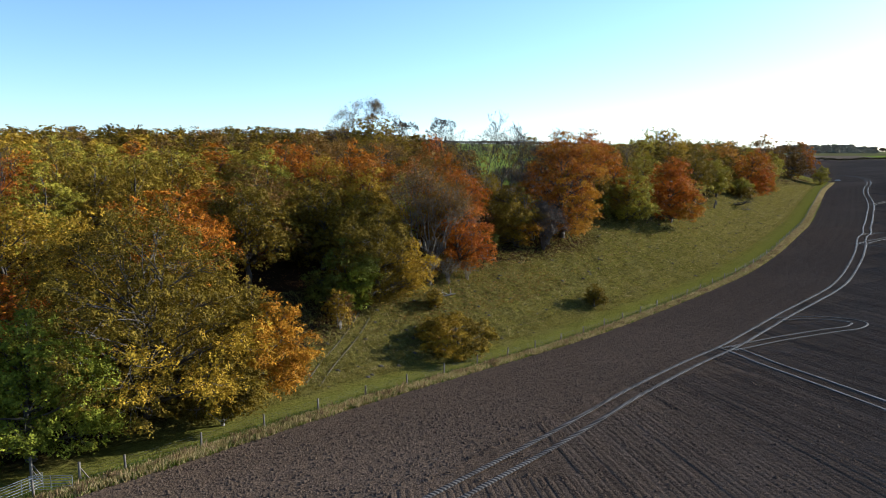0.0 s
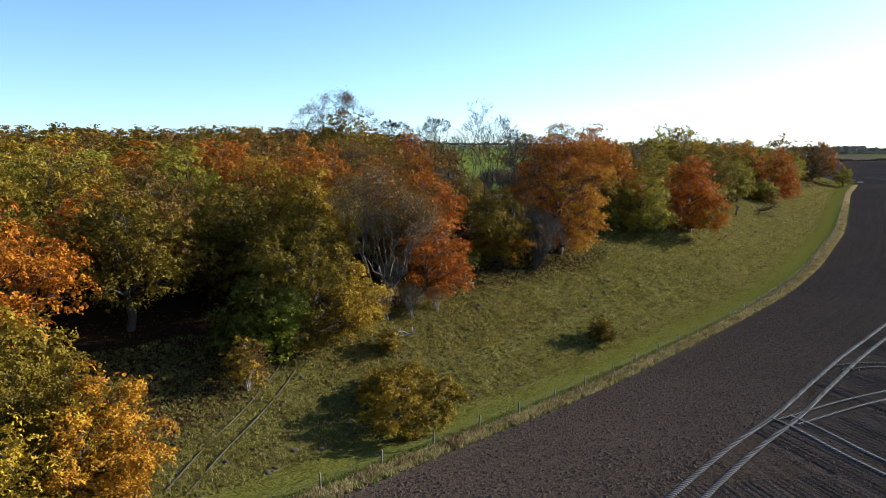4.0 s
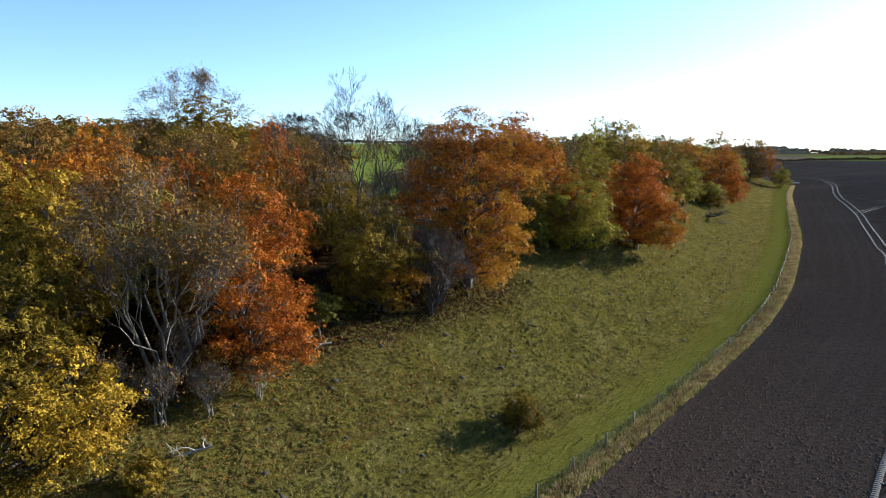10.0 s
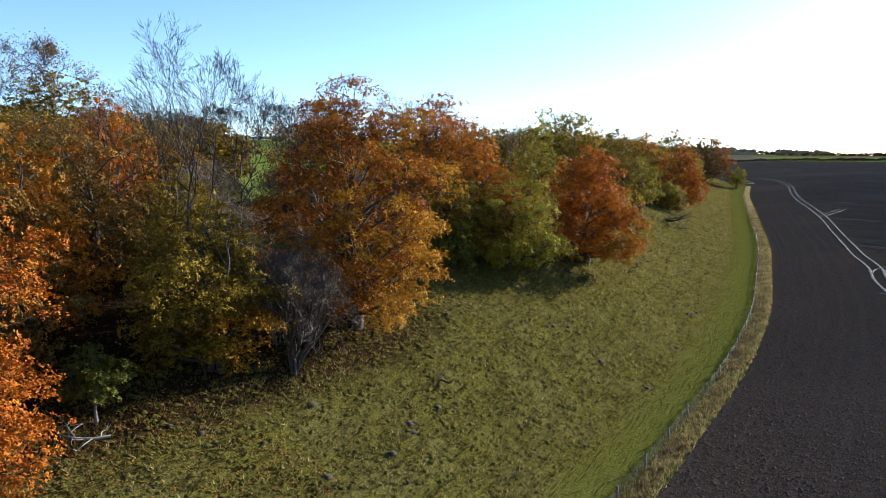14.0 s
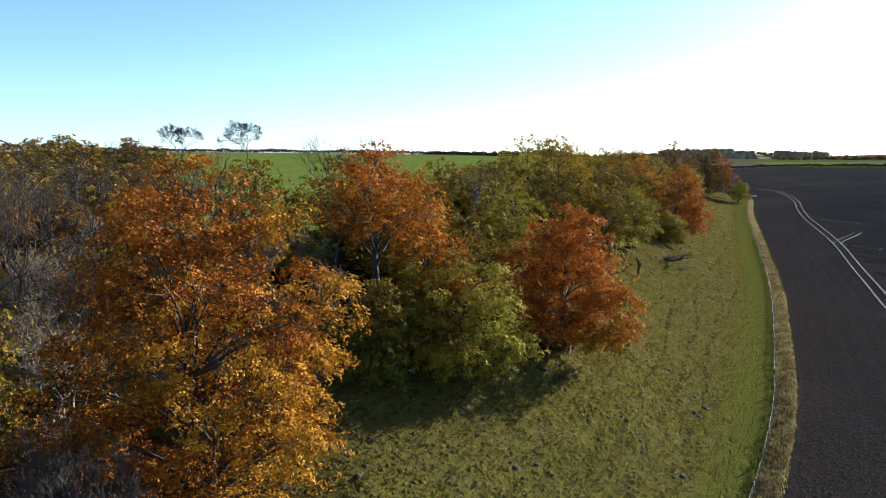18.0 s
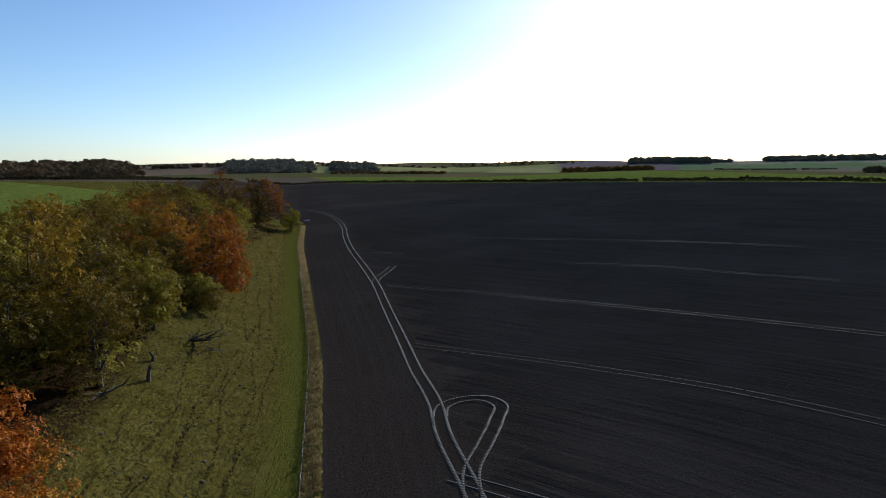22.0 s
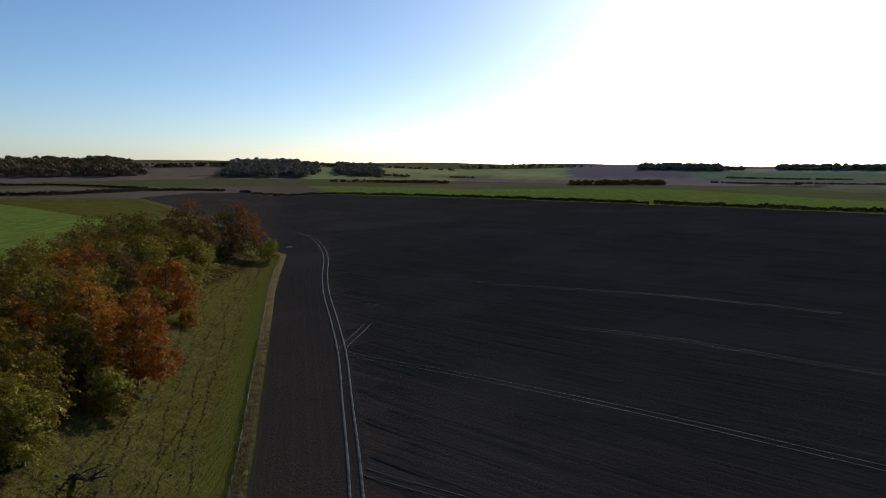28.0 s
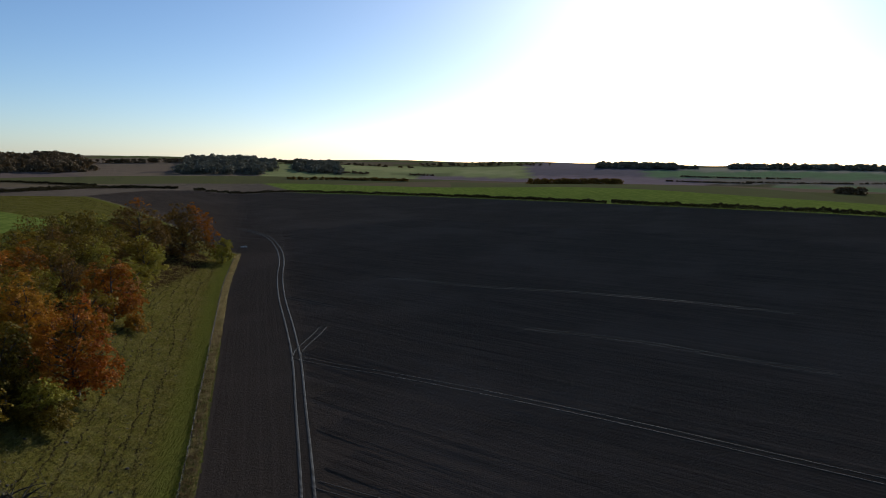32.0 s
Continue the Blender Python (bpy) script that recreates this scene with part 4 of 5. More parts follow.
NORTH = (("olive", 0.36), ("lime", 0.17), ("gold", 0.05), ("bronze", 0.22), ("brown", 0.07), ("copper", 0.02), ("bare", 0.11))
SOUTH = (("olive", 0.38), ("brown", 0.11), ("lime", 0.24), ("gold", 0.15), ("copper", 0.05), ("flame", 0.02), ("bare", 0.05))
wood_count = 0
for _ in range(6000):
    y = float(PLAN.uniform(24, 440))
    deep = float(PLAN.uniform(0, 1)) ** (1.5 if y < 150 else 1.0)
    front, back = float(wood_front(y)) + 8, float(wood_back(y)) - 4
    off = front + (back - front) * deep
    x = float(fence_x(y)) - off / 0.9
    thin = 138 < y < 172
    if (56 < y < 88 and off < 40) or (y > 386 and off < 32):
        continue
    wide = float(PLAN.uniform(4.4, 6.8)) * (1.0 if off < 70 else 1.25)
    if any((x - a) ** 2 + (y - b) ** 2 < (r + wide * (0.55 if not thin else 0.9)) ** 2 for a, b, r in TAKEN):
        continue
    kinds = SOUTH if y < 160 else NORTH
    kind = "bare" if thin and PLAN.uniform() < 0.75 else str(PLAN.choice([a for a, _ in kinds], p=[b for _, b in kinds]))
    tall = float(PLAN.uniform(11.0, 15.5)) * ((0.84 if off > 55 else 0.95) if y < 160 else 0.92)
    wood_tree(kind, x, y, tall, wide if kind != "bare" else wide * 0.8, 0 if off < 75 and y < 125 else 1 if off < 62 or y < 135 else 2)
    wood_count += 1
    if wood_count > 300:
        break
for _ in range(900):
    y, off = float(PLAN.uniform(150, 288)), float(PLAN.uniform(50, 200))
    x = float(fence_x(y)) - off / 0.9
    wide = float(PLAN.uniform(4.6, 7.0))
    if not in_lobe(x - 3, y) or any((x - a) ** 2 + (y - b) ** 2 < (r + wide * 0.6) ** 2 for a, b, r in TAKEN):
        continue
    kind = str(PLAN.choice(["brown", "olive", "bare", "bronze"], p=[0.34, 0.24, 0.24, 0.18]))
    wood_tree(kind, x, y, float(PLAN.uniform(8.5, 11.5)), wide, 2)


# ---- leafless thickets in the thin part of the wood ----
THICKETS = []
# grey twig bark, its colour paled as if the sun lit it
THICKET_BARK = bark_material("bark_sunlit_thicket", (0.088, 0.072, 0.0528), (0.272, 0.228, 0.176))
for n in range(84):
    y = float(PLAN.uniform(136, 176))
    off = float(wood_front(y)) + 13 + 75 * n / 84 + float(PLAN.uniform(-3, 3))
    x = float(fence_x(y)) - off / 0.9
    if any((x - a) ** 2 + (y - b) ** 2 < 6 for a, b, r in TAKEN):
        continue
    if len(THICKETS) < 3:
        THICKETS.append(bare_tree("thorn_thicket", x, y, 6.0, 2.8, 220 + n, "thickets", "tangled grey-brown leafless thorn thicket", 5, stems=7, first=0.22, rise=0.25, leaves="brown", leaf_count=500, bark=THICKET_BARK))
    else:
        grown = float(PLAN.uniform(0.7, 1.25))
        copy_thing(THICKETS[n % 3], pose(x, y, ground_z(x, y) - 0.1, 0, 0, float(PLAN.uniform(0, 360))) @ Matrix.Diagonal((grown, grown, grown, 1)))
for x, y, grown in ((-29.8, 100.8, 0.75), (-32.6, 98.6, 0.85), (-27.6, 103.2, 0.7), (-30.8, 105.4, 0.9), (-25.4, 107.0, 0.6), (-18.4, 131.0, 0.9), (-15.6, 131.6, 0.8), (-20.6, 134.0, 1.0)):
    copy_thing(THICKETS[int(PLAN.integers(0, 3))], pose(x, y, ground_z(x, y) - 0.1, 0, 0, float(PLAN.uniform(0, 360))) @ Matrix.Diagonal((grown, grown, grown, 1)))


# ---- fence along the foot of the bank ----
def fence_spot(y, off=0.0):
    x = float(fence_x(y)) - off / 0.9
    return np.array([x, y, ground_z(x, y)])


def path_steps(y0, y1, step):
    """Points at even spacing along the fence line."""
    line = np.array([fence_spot(y) for y in np.arange(y0, y1, 0.5)])
    run = np.concatenate([[0], np.cumsum(np.linalg.norm(np.diff(line[:, :2], axis=0), axis=1))])
    at = np.arange(0, run[-1], step)
    return np.stack([np.interp(at, run, line[:, c]) for c in range(3)], 1)


def post_mesh(tall, r, seed):
    rng = np.random.default_rng(seed)
    b = Bits()
    b.tube([(0, 0, -0.3), (0.01, 0, tall * 0.5), (rng.normal(0, 0.01), rng.normal(0, 0.01), tall), (0.005, 0, tall + 0.02)], [r, r, r * 0.97, 0.004], 7)
    return b.mesh("post", POST_WOOD, False)


posts = path_steps(35.0, 447.0, 6.1)
fence = base("fence", posts[0][0], posts[0][1], "post and wire stock fence with weathered round posts", "fence", z=0.0)
origin = np.array(fence.matrix_basis.translation)
meshes = [post_mesh(1.24 + 0.06 * k, 0.085, k) for k in range(3)]
PICK = random.Random(4)
tops = []
for p in posts:
    ob = part("post", meshes[PICK.randrange(3)], fence)
    lean = (PICK.gauss(0, 2.0), PICK.gauss(0, 2.0))
    ob.matrix_basis = pose(*(p - origin), *lean, PICK.uniform(0, 360))
    tops.append(p - origin)
tops = np.array(tops)
for up in (0.18, 0.42, 0.68, 0.88, 1.08):
    b = Bits()
    line = []
    for a, c in zip(tops, tops[1:]):
        for s in (0, 0.25, 0.5, 0.75):
            q = a + (c - a) * s
            line.append(q + (0, 0, up - 0.03 * math.sin(math.pi * s)))
    line = np.array(line)
    line[:, 2] = np.array([ground_z(*(q + origin)[:2]) for q in line]) + up
    b.tube(line, np.full(len(line), 0.0045), 3)
    part("wire", b.mesh("wire", GALVANISED), fence, "galvanised wire strand")
b = Bits()
for a, c in list(zip(tops, tops[1:]))[10:48]:
    for s in np.arange(0.06, 1.0, 0.08):
        q = a + (c - a) * s
        b.tube([q + (0, 0, 0.05), q + (0, 0, 0.86)], [0.0035, 0.0035], 3)
tagged(part("netting", b.mesh("netting", GALVANISED), fence, "galvanised stock netting"), kind="stuff")

# strainer posts, brace and a metal hurdle at the start of the fence
for x, y, tall in ((-36.9, 38.2, 1.35), (-39.4, 36.6, 1.5), (-40.4, 37.5, 1.5)):
    s = base("strainer_post", x, y, "stout weathered strainer post by the hurdle", "post", "strainer posts")
    b = Bits()
    b.tube([(0, 0, -0.3), (0, 0, tall), (0, 0, tall + 0.03)], [0.1, 0.095, 0.01], 9)
    part("post", b.mesh("post", POST_WOOD), s)
    b = Bits()
    b.tube([(0, 0, tall * 0.75), (0.5, 0.35, 0.02)], [0.045, 0.045], 6)
    part("brace", b.mesh("brace", POST_WOOD), s)


def hurdle(x, y, turn):
    g = base("metal_hurdle", x, y, "grey galvanised metal sheep hurdle in the grass", "gate", "hurdles", turn=turn)
    for up in (0.15, 0.35, 0.55, 0.75, 0.95, 1.1):
        b = Bits()
        b.tube([(-1.4, 0, up), (1.4, 0, up)], [0.022, 0.022], 6)
        part("rail", b.mesh("rail", GATE_STEEL, True), g)
    for at in (-1.4, 0, 1.4):
        b = Bits()
        b.tube([(at, 0, 0), (at, 0, 1.12)], [0.026, 0.026], 6)
        part("upright", b.mesh("upright", GATE_STEEL, True), g)


hurdle(-37.4, 36.2, 20)
hurdle(-38.6, 35.0, 75)

# ---- dead wood ----
DEAD = bark_material("dead_wood", (0.128, 0.112, 0.096), (0.4, 0.368, 0.32))


def fallen_branch(name, x, y, length, turn, seed, wood, label, r=0.16, forks=6):
    rng = np.random.default_rng(seed)
    root = base(name, x, y, label, "dead wood", "fallen wood", turn=turn)
    b = Bits()
    line = np.array([(length * (s - 0.5), 0.12 * length * math.sin(3 * s), 0.15 + 0.12 * length * s * s) for s in np.linspace(0, 1, 7)])
    b.tube(line, np.linspace(r, r * 0.35, 7), 7)
    part("stem", b.mesh("stem", wood, True), root)
    b = Bits()
    for _ in range(forks):
        p = line[rng.integers(1, 7)]
        q = p + rng.normal(0, 0.25 * length, 3) * (1, 1, 0.5) + (0, 0, 0.16 * length)
        b.tube(curve_to(rng, p, q, 0.06 * length, 4), np.linspace(r * 0.45, 0.015, 4), 4)
        for _ in range(3):
            b.tube(curve_to(rng, q, q + rng.normal(0, 0.14 * length, 3), 0.03 * length, 3), np.array([0.025, 0.018, 0.008]), 3)
    part("branchwork", b.mesh("branchwork", wood, True), root)


fallen_branch("fallen_branch", -26.7, 99.0, 3.2, 40, 1, DEAD, "pale bleached dead branch on the grass")
fallen_branch("fallen_branch", -24.0, 116.0, 2.6, 200, 2, DEAD, "pale dead branch beside a small maple", 0.1)
fallen_branch("fallen_tree", 17.2, 213.9, 6.6, 44, 3, BARK, "dark fallen trunk lying on the bank", 0.32, 4)
fallen_branch("fallen_tree", 31.4, 243.5, 7.0, -50, 4, BARK, "dark fallen tree with its branches at the wood's edge", 0.35, 12)
fallen_branch("fallen_tree", 34.0, 241.5, 5.0, -60, 5, BARK, "dark dead branches beside the fallen tree", 0.12, 14)
fallen_branch("fallen_branch", -6.2, 136.2, 2.4, 120, 6, BARK, "dark dead branch under the tall beech", 0.1)
for x, y, tall, lean in ((22.8, 222.8, 2.6, 12), (24.1, 231.0, 1.6, -8)):
    s = base("tree_stump", x, y, "dark broken tree stump leaning on the bank", "stump", "stumps")
    b = Bits()
    b.tube([(0, 0, -0.2), (0.1, 0, tall * 0.4), (lean * 0.03, 0.1, tall * 0.8), (lean * 0.05, 0.2, tall)], [0.34, 0.24, 0.2, 0.05], 8)
    part("trunk", b.mesh("trunk", BARK, True), s)
    b = Bits()
    b.tube([(0.05, 0, tall * 0.5), (0.7, -0.2, tall * 0.85)], [0.1, 0.03], 5)
    part("branch", b.mesh("branch", BARK, True), s)


HEAP = base("stone_heap", 117.5, 470.0, "small pale heap of field stones at the corner of the field", "stones")
STONE = plain_material("field_stone", (0.26, 0.25, 0.22), (0.48, 0.46, 0.42), 6, 0.9, 0, 0.4)
PILE = np.random.default_rng(77)
for n in range(9):
    b = Bits()
    at, r = PILE.normal(0, 0.7, 2) * (1.6, 0.7), PILE.uniform(0.28, 0.5)
    b.tube([(*at, -0.1), (*at, 0.3 * r), (*at, 1.2 * r), (*at, 1.6 * r)], np.array([0.9, 1.0, 0.75, 0.1]) * r, 7)
    part("stone", b.mesh("stone", STONE), HEAP)


# ---- wheel tracks on the field ----
def track_material():
    m, n, l, bsdf = nodes_of("pressed_soil")
    k = Nodes(n, l)
    run = k.attr("run")
    lug = k.math("SINE", k.math("MULTIPLY", run, 2 * math.pi / 0.36))
    worn = k.noise(0.35, 3)
    grain = k.noise(7, 4, 0.7)
    press = k.math("MULTIPLY", k.math("MULTIPLY", k.step(lug, -0.3, 0.5), k.step(worn, 0.30, 0.62)), k.attr("clear"))
    colour = k.mix(press, k.ramp(grain, (0.3, (0.024, 0.0184, 0.016)), (0.75, (0.068, 0.0552, 0.0464))), (0.208, 0.18, 0.148))
    l.new(colour, bsdf.inputs["Base Color"])
    bsdf.inputs["Roughness"].default_value = 0.8
    bsdf.inputs["Diffuse Roughness"].default_value = 1.0
    bsdf.inputs["Specular IOR Level"].default_value = 0.1
    l.new(k.bump(k.math("ADD", lug, grain), 0.5, 0.05), bsdf.inputs["Normal"])
    return m


PRESSED = track_material()


def smooth_line(points, step=0.6):
    p = np.array(points, float)
    run = np.concatenate([[0], np.cumsum(np.linalg.norm(np.diff(p, axis=0), axis=1))])
    at = np.arange(0, run[-1], step)
    return np.stack([hermite(at, run, p[:, 0]), hermite(at, run, p[:, 1])], 1), at


def wheel_tracks(points, label, gauge=1.85, width=0.42, clear=0.7, material=None, lift=0.0):
    line, run = smooth_line(points)
    way = np.gradient(line, axis=0)
    way /= np.linalg.norm(way, axis=1)[:, None]
    out = np.stack([way[:, 1], -way[:, 0]], 1)
    root = base("wheel_tracks", *points[0], label, "wheel tracks", "wheel tracks on the field", z=0.0, kind="structure")
    o = np.array(root.matrix_basis.translation)
    for side in (-1, 1):
        rows = []
        for across, up in ((-0.5, -0.03), (-0.36, 0.035), (0.36, 0.035), (0.5, -0.03)):
            q = line + out * (side * gauge / 2 + across * width)
            rows.append(np.column_stack([q, height(q[:, 0], q[:, 1]) - 0.10 + 0.075 + up + lift]) - o)
        v = np.stack(rows, 1).reshape(-1, 3)
        i = np.arange(len(line) - 1)[:, None] * 4 + np.arange(3)[None]
        f = np.stack([i, i + 1, i + 5, i + 4], -1).reshape(-1, 4)
        me = quick_mesh("wheel_track", v, f, material or PRESSED, True)
        add_attribute(me, "run", np.repeat(run, 4))
        add_attribute(me, "clear", np.full(len(v), clear))
        part("wheel_track", me, root)


MAIN = ((-34, -24), (-23, 8), (-10.4, 39.2), (-4.8, 52.0), (0.8, 66.6), (7.6, 82.2), (11.4, 89.6), (16.7, 101.1), (22.7, 113.4), (28.1, 123.3), (34.1, 134.5), (43.2, 157.5), (47.2, 169), (51.2, 182), (55.8, 198), (59.1, 206.5), (64.5, 225.5),
        (69, 240), (77.3, 268), (86, 297.5), (93, 325), (101.3, 359.5), (113, 400), (118, 415), (128.5, 455), (135, 500), (132, 545))
wheel_tracks(MAIN, "pale tractor wheel tracks that follow the field edge", 1.85, 0.5, 0.75)
wheel_tracks(((11.2, 90), (12.1, 88.1), (14.8, 80.2), (17, 74.6), (21.1, 63.6), (27.8, 45.4), (35.8, 23)), "pale tractor wheel tracks turning off across the field", 1.85, 0.4, 1.0)
wheel_tracks(((11.5, 88.6), (18.5, 95.5), (25.1, 100.6), (29.2, 103.6), (30.4, 106.4), (28.2, 108.9), (24.0, 109.8), (19.6, 108.2)), "looping tractor wheel tracks with clear tyre marks", 1.85, 0.3, 0.6)
wheel_tracks(((51, 186.5), (52.9, 182.5), (57.3, 173.6), (62.4, 163), (73, 142), (90, 108)), "pale tractor wheel tracks turning off across the field", 1.85, 0.27, 0.9)
wheel_tracks(((50.4, 180.5), (53.6, 186.5), (58.4, 191.6), (63.6, 197.4), (66.6, 201.6), (66.2, 205), (63.4, 206.8), (60.2, 206.2), (57.6, 202.4)), "looping tractor wheel tracks", 1.85, 0.4, 0.7)
wheel_tracks(((69.8, 239), (72.5, 234), (77.4, 225.4), (84.6, 211.4), (94, 191), (102, 171), (113, 144)), "faint tractor wheel tracks across the field", 1.85, 0.16, 0.18)
wheel_tracks(((86.2, 298), (91, 289), (98, 278.4), (108.2, 260.4), (117, 242), (124, 225), (129.5, 210.7), (140, 186)), "pale tractor wheel tracks across the field", 1.85, 0.18, 0.4)
wheel_tracks(((85.2, 296), (88.5, 303), (92.5, 308.5), (97.5, 315), (100.5, 319.5)), "faint turning tractor wheel tracks", 1.85, 0.25, 0.35)
wheel_tracks(((102.5, 358), (107, 347), (112, 336)), "faint turning tractor wheel tracks", 1.85, 0.22, 0.35)
wheel_tracks(((139, 371.4), (156.6, 338), (178, 307.6), (191, 286), (206, 254)), "faint tractor wheel tracks across the field", 1.85, 0.12, 0.05)
wheel_tracks(((142.4, 287.2), (156.7, 262.5), (165.3, 239.1), (172, 222)), "faint tractor wheel tracks across the field", 1.85, 0.1, 0.03)

RUT = plain_material("trodden_grass", (0.0224, 0.0176, 0.0064), (0.06, 0.048, 0.016), 5, 1.0, 0, 0.6)
wheel_tracks(((-31.6, 64.0), (-32.7, 70.0), (-33.3, 76.0), (-33.8, 81.0), (-34.4, 86.0)), "dark wheel ruts pressed into the bank grass", 1.5, 0.13, 0.0, RUT, 0.06)

# ---- hedges and far woods ----
HEDGE_MODELS = []


def hedge_piece(x, y, turn, tall, seed, length=9.0, leaves="olive", name="hedge"):
    rng = np.random.default_rng(seed)
    root = base(name, x, y, "clipped thorn hedge, leaves darkened as in shade, along the edge of a field", "hedge", "hedges", turn=turn)
    stems, spots = Bits(), []
    for _ in range(14):
        s = rng.uniform(-length / 2, length / 2)
        stems.tube([(s, rng.normal(0, 0.2), -0.2), (s + rng.normal(0, 0.2), rng.normal(0, 0.3), tall * 0.8)], [0.05, 0.02], 4)
    n = 520
    px = rng.uniform(-length / 2, length / 2, n)
    top = tall * (0.8 + 0.2 * np.sin(px * 1.3 + seed) * np.sin(px * 0.7 + 2 * seed))
    pz = top * rng.uniform(0.05, 1, n) ** 0.6
    py = rng.uniform(-1, 1, n) * 0.85
    v, f = leaf_sprays(rng, np.stack([px, py, pz], 1), np.tile((0, 0, 0.6), (n, 1)), 0.42)
    tagged(part("stemwork", stems.mesh("stemwork", BARK), root), kind="stuff")
    part("foliage", quick_mesh("foliage", v, f, LEAVES[leaves]), root)
    return root


def hedge_row(points, tall, gap, seed):
    rng = random.Random(seed)
    line, run = smooth_line(points, 9.0)
    for i, (a, c) in enumerate(zip(line, line[1:])):
        if rng.random() < gap:
            continue
        turn = math.degrees(math.atan2(c[1] - a[1], c[0] - a[0]))
        x, y = (a + c) / 2
        if len(HEDGE_MODELS) < 4:
            HEDGE_MODELS.append(hedge_piece(x, y, turn, 2.4, 300 + len(HEDGE_MODELS), leaves="thorn"))
        else:
            copy_thing(rng.choice(HEDGE_MODELS), pose(x, y, ground_z(x, y), 0, 0, turn) @ Matrix.Diagonal((1.04, 1, tall / 2.4 * rng.uniform(0.8, 1.2), 1)))


hedge_row(((520, 90), (430, 300), (400, 350), (371, 397), (352, 451), (345, 478)), 3.0, 0.0, 1)
hedge_row(((345, 478), (328, 541), (316, 596), (296, 650), (262, 697), (215, 735), (142, 741)), 2.6, 0.0, 2)
hedge_row(((133, 748), (73, 695), (40, 625), (2, 570), (-70, 556), (-300, 512)), 2.4, 0.0, 3)
hedge_row(((75, 780), (42, 876), (3, 925), (-80, 960)), 2.4, 0.0, 4)


def far_wood(name, patches, leaves, label, seed, size=1.5):
    """Woods so far off that only their outline and clumps show."""
    rng = np.random.default_rng(seed)
    spots, normals = [], []
    for x, y, long, deep, turn, tall, count in patches:
        c, s = math.cos(radians(turn)), math.sin(radians(turn))
        for _ in range(count):
            a, b = rng.uniform(-long / 2, long / 2), rng.uniform(-deep / 2, deep / 2)
            px, py = x + a * c - b * s, y + a * s + b * c
            h, r = tall * rng.uniform(0.4, 1.1), tall * rng.uniform(0.24, 0.42)
            d = rng.normal(0, 1, (64, 3))
            d /= np.linalg.norm(d, axis=1)[:, None]
            d[:, 2] = np.abs(d[:, 2]) - 0.45
            spots.append(d * r * (1.15, 1.15, 0.9) + (px, py, ground_z(px, py) + h - r * 0.8))
            normals.append(d)
            k = 24
            spots.append(np.column_stack([rng.normal(px, r * 0.8, k), rng.normal(py, r * 0.8, k), ground_z(px, py) + rng.uniform(0, h * 0.8, k)]))
            normals.append(rng.normal(0, 1, (k, 3)))
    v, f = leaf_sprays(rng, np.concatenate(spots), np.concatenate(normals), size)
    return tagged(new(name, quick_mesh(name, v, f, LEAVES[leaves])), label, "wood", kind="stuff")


def seen_from(bearing, far, long, deep, tall, count):
    """A patch of wood that far off, broadside on."""
    return (36 + far * math.sin(radians(bearing)), 145 + far * math.cos(radians(bearing)), long, deep, -bearing, tall, count)


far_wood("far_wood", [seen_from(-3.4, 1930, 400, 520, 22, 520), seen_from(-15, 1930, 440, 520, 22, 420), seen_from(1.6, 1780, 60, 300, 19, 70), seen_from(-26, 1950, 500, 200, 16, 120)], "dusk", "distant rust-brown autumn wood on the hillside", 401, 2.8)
far_wood("far_wood", [seen_from(12.2, 1760, 170, 520, 19, 400), seen_from(15.4, 1780, 60, 300, 16, 70), seen_from(19.6, 1800, 110, 330, 16, 170)], "spruce", "distant dark evergreen copse", 402, 2.6)
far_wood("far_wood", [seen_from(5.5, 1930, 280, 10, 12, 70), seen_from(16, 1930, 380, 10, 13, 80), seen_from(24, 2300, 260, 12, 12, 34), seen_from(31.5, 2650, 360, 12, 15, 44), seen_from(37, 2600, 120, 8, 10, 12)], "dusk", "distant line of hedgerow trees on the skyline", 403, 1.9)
far_wood("far_wood", [seen_from(45.0, 2080, 215, 150, 16, 280), seen_from(48.5, 2080, 90, 60, 9, 40), seen_from(57.5, 2120, 420, 110, 14, 330), seen_from(68, 2100, 400, 110, 13, 200)], "spruce", "distant dark conifer wood along a rise", 404, 2.6)
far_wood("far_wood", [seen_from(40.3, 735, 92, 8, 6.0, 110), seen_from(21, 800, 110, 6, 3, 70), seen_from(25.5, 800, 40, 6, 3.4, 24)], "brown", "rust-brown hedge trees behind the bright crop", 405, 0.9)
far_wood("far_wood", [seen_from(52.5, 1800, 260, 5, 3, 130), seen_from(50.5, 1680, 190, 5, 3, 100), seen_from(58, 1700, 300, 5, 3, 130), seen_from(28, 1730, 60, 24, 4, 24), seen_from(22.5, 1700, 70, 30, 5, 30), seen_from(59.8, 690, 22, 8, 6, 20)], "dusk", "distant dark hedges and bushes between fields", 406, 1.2)


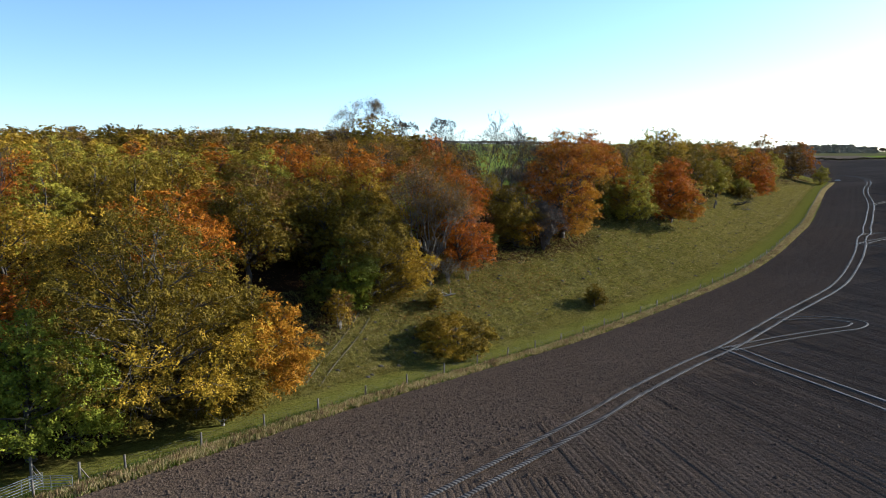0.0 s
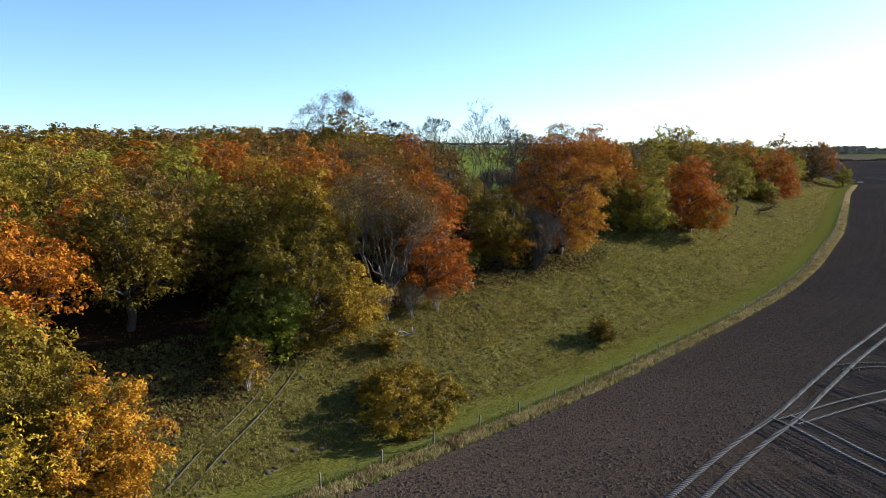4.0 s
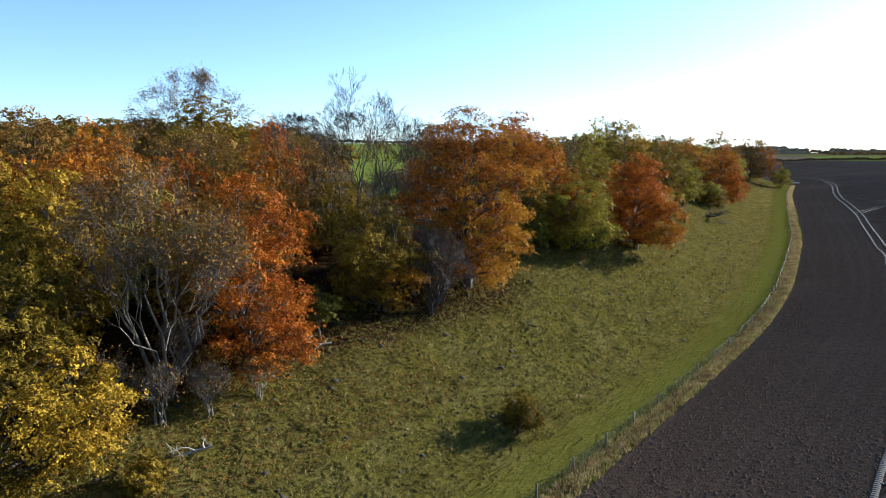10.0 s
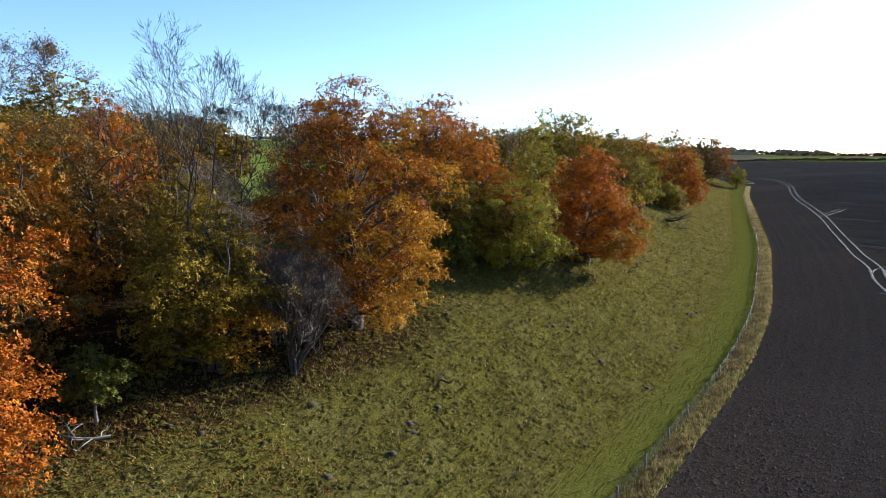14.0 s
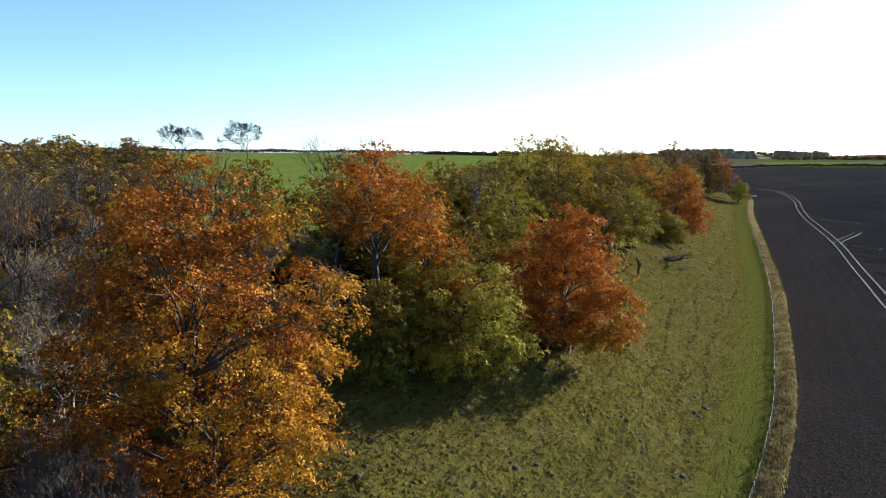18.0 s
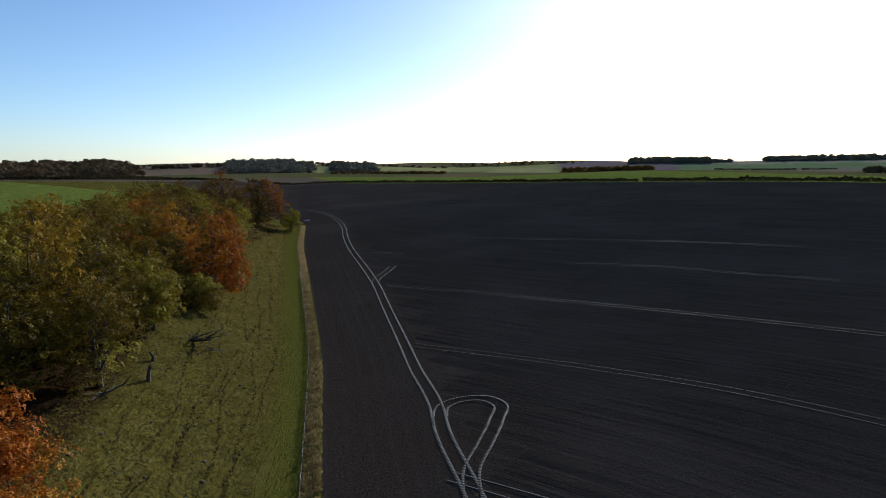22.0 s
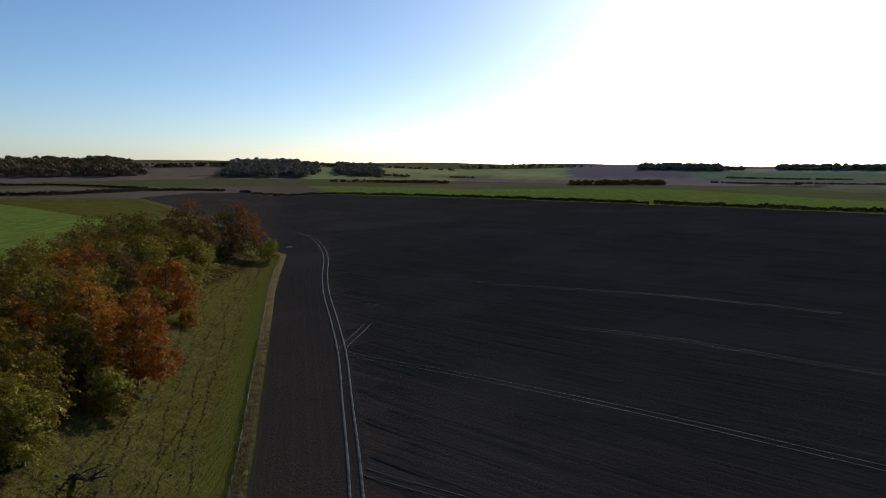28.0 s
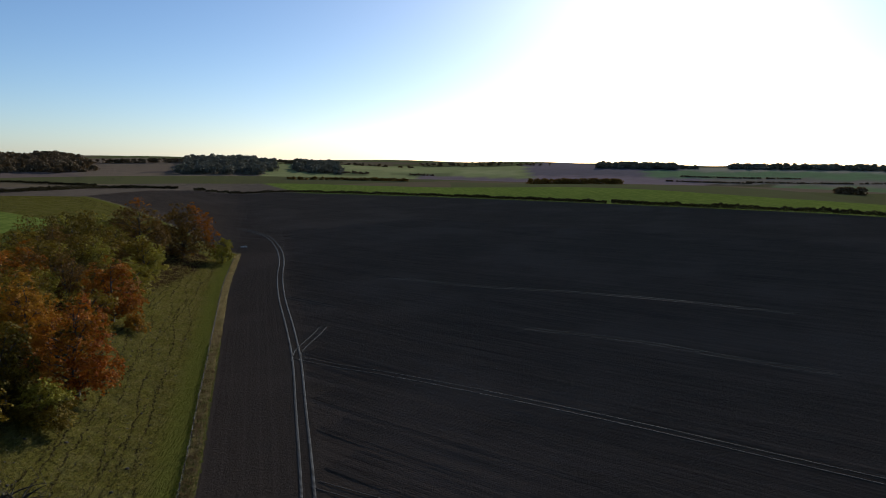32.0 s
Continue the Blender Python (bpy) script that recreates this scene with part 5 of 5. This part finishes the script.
# ---- grass, clods and tufts ----
def tuft_mesh(name, spots, tall, wide, blades, material, seed, lean=0.35):
    """Blades of grass, one triangle each, in tufts at the spots."""
    rng = np.random.default_rng(seed)
    n = len(spots) * blades
    p = np.repeat(spots, blades, axis=0) + np.column_stack([rng.normal(0, wide, (n, 2)), np.zeros(n)])
    a = rng.uniform(0, 2 * np.pi, n)
    side = np.column_stack([np.cos(a), np.sin(a), np.zeros(n)]) * (0.035 + 0.03 * rng.uniform(0, 1, n))[:, None] * (tall / 0.4) ** 0.5
    tip = p + np.column_stack([rng.normal(0, lean * tall, (n, 2)), tall * rng.uniform(0.55, 1.2, n)])
    v = np.stack([p - side - (0, 0, 0.05), p + side - (0, 0, 0.05), tip], 1).reshape(-1, 3)
    return quick_mesh(name, v, np.arange(3 * n).reshape(-1, 3), material)


def strewn(rng, count, y_range, w_range, power=1.0):
    y = y_range[0] + (y_range[1] - y_range[0]) * rng.uniform(0, 1, count) ** power
    w = rng.uniform(*w_range, count)
    x = fence_x(y) - w / 0.9
    a, b = wobble(x, y)
    bank = np.clip((w - 4.5) / 3, 0, 1)
    z = height(x, y) + bank * (0.07 * a + 0.13 * b) - np.where(w < -2.15, 0.10, 0)
    return np.stack([x, y, z], 1)


STRAW = leaf_material("dry_grass", (0.12, 0.096, 0.04), (0.256, 0.2, 0.088), (0.4, 0.32, 0.16), 0.3)
TURF = leaf_material("bank_grass", (0.0496, 0.0448, 0.0104), (0.138, 0.12, 0.0272), (0.24, 0.206, 0.0544), 0.3)
LUSH = leaf_material("strip_grass", (0.04, 0.064, 0.0096), (0.072, 0.104, 0.016), (0.128, 0.16, 0.028), 0.3)
DOCK = leaf_material("dead_dock", (0.08, 0.052, 0.0256), (0.168, 0.112, 0.0576), (0.272, 0.2, 0.112), 0.2)
G = np.random.default_rng(21)
tagged(new("verge_grass", tuft_mesh("verge_grass", strewn(G, 10500, (28, 240), (-2.1, -0.05), 1.2), 0.34, 0.13, 6, STRAW, 1)), "tall dry straw-coloured grass along the fence", "grass", kind="stuff")
tagged(new("verge_grass", tuft_mesh("verge_grass", strewn(G, 7000, (240, 450), (-1.9, 0.0)), 0.4, 0.14, 4, STRAW, 2)), "tall dry straw-coloured grass along the fence", "grass", kind="stuff")
tagged(new("verge_clumps", tuft_mesh("verge_clumps", strewn(G, 420, (28, 330), (-1.9, -0.2), 1.2), 0.62, 0.17, 18, DOCK, 6, 0.4)), "rust-brown dock and seeding grass clumps in the verge", "grass", kind="stuff")
tagged(new("verge_weeds", tuft_mesh("verge_weeds", strewn(G, 17000, (28, 320), (-2.1, 0.8), 1.2), 0.28, 0.16, 5, LUSH, 3)), "green weeds in the dry grass verge", "grass", kind="stuff")
tagged(new("bank_grass", tuft_mesh("bank_grass", strewn(G, 44000, (50, 440), (5.0, 26), 1.7), 0.22, 0.12, 7, TURF, 4, 0.8)), "rough tussocky bank grass", "grass", kind="stuff")
tagged(new("bank_straw", tuft_mesh("bank_straw", strewn(G, 9000, (50, 440), (6, 22), 1.5), 0.22, 0.2, 4, STRAW, 5, 0.8)), "dry tussocks on the bank", "grass", kind="stuff")

CLOD = plain_material("clod_soil", (0.03, 0.021, 0.015), (0.135, 0.097, 0.068), 9, 0.95, 0, 0.5)
CLOD.node_tree.nodes["Principled BSDF"].inputs["Specular IOR Level"].default_value = 0.0
spots = np.concatenate([strewn(G, 60000, (-6, 230), (-20, -2.3), 1.5), strewn(G, 9000, (26, 150), (-42, -20), 1.5)])
n = len(spots)
oct_v = np.array([(1, 0, 0), (0, 1, 0), (-1, 0, 0), (0, -1, 0), (0, 0, 0.8)])
oct_f = np.array([(0, 1, 4), (1, 2, 4), (2, 3, 4), (3, 0, 4)])
r = (0.04 + 0.15 * G.uniform(0, 1, n) ** 3.5)[:, None, None]
v = oct_v[None] * r * G.uniform(0.6, 1.3, (n, 5, 1)) + spots[:, None]
f = oct_f[None] + 5 * np.arange(n)[:, None, None]
tagged(new("soil_clods", quick_mesh("soil_clods", v.reshape(-1, 3), f.reshape(-1, 3), CLOD)), "loose clods of dark tilled soil", "soil", kind="stuff")
MOUND = plain_material("mole_soil", (0.0144, 0.0104, 0.0064), (0.044, 0.032, 0.0192), 7, 0.95, 0, 0.5)
spots = strewn(G, 900, (50, 330), (5.0, 24), 1.3)
n = len(spots)
a = np.linspace(0, 2 * np.pi, 7, endpoint=False)
mound_v = np.concatenate([np.column_stack([np.cos(a), np.sin(a), 0 * a - 0.15]), np.column_stack([0.6 * np.cos(a), 0.6 * np.sin(a), 0 * a + 0.45]), [[0, 0, 0.6]]])
i, j = np.arange(7), (np.arange(7) + 1) % 7
mound_f = np.concatenate([np.column_stack([i, j, j + 7]), np.column_stack([i, j + 7, i + 7]), np.column_stack([i + 7, j + 7, np.full(7, 14)])])
r = (0.10 + 0.30 * G.uniform(0, 1, n) ** 3)[:, None, None]
v = mound_v[None] * r * G.uniform(0.75, 1.25, (n, 15, 1)) * (1, 1, 0.7) + spots[:, None]
tagged(new("mole_hills", quick_mesh("mole_hills", v.reshape(-1, 3), (mound_f[None] + 15 * np.arange(n)[:, None, None]).reshape(-1, 3), MOUND, True)), "small dark molehills and hoof-worn soil on the bank", "soil", kind="stuff")
FALLEN = leaf_material("fallen_leaves", (0.064, 0.032, 0.012), (0.16, 0.068, 0.016), (0.288, 0.136, 0.024), 0.2)
spots = np.concatenate([strewn(G, 20000, (34, 200), (14, 32), 1.0), strewn(G, 9000, (88, 122), (12.5, 24), 1.0)])
v, f = leaf_sprays(G, spots + (0, 0, 0.06), np.tile((0, 0, 2.0), (len(spots), 1)), 0.10)
tagged(new("fallen_leaves", quick_mesh("fallen_leaves", v, f, FALLEN)), "fallen brown leaves under the trees", "leaves", kind="stuff")
TUSSOCK = plain_material("tussock_grass", (0.0288, 0.0264, 0.0064), (0.16, 0.136, 0.032), 11, 1.0, 0, 0.8)
TUSSOCK.node_tree.nodes["Principled BSDF"].inputs["Specular IOR Level"].default_value = 0.0
spots = strewn(G, 46000, (48, 330), (4.2, 26), 1.6)
n = len(spots)
r = (0.08 + 0.22 * G.uniform(0, 1, n) ** 2.5)[:, None, None]
v = (oct_v[None] * r * G.uniform(0.6, 1.35, (n, 5, 1))) * (1, 1, 0.75) + spots[:, None] - (0, 0, 0.03)
tagged(new("grass_tussocks", quick_mesh("grass_tussocks", v.reshape(-1, 3), (oct_f[None] + 5 * np.arange(n)[:, None, None]).reshape(-1, 3), TUSSOCK, True)), "matted olive grass tussocks on the bank", "grass", kind="stuff")
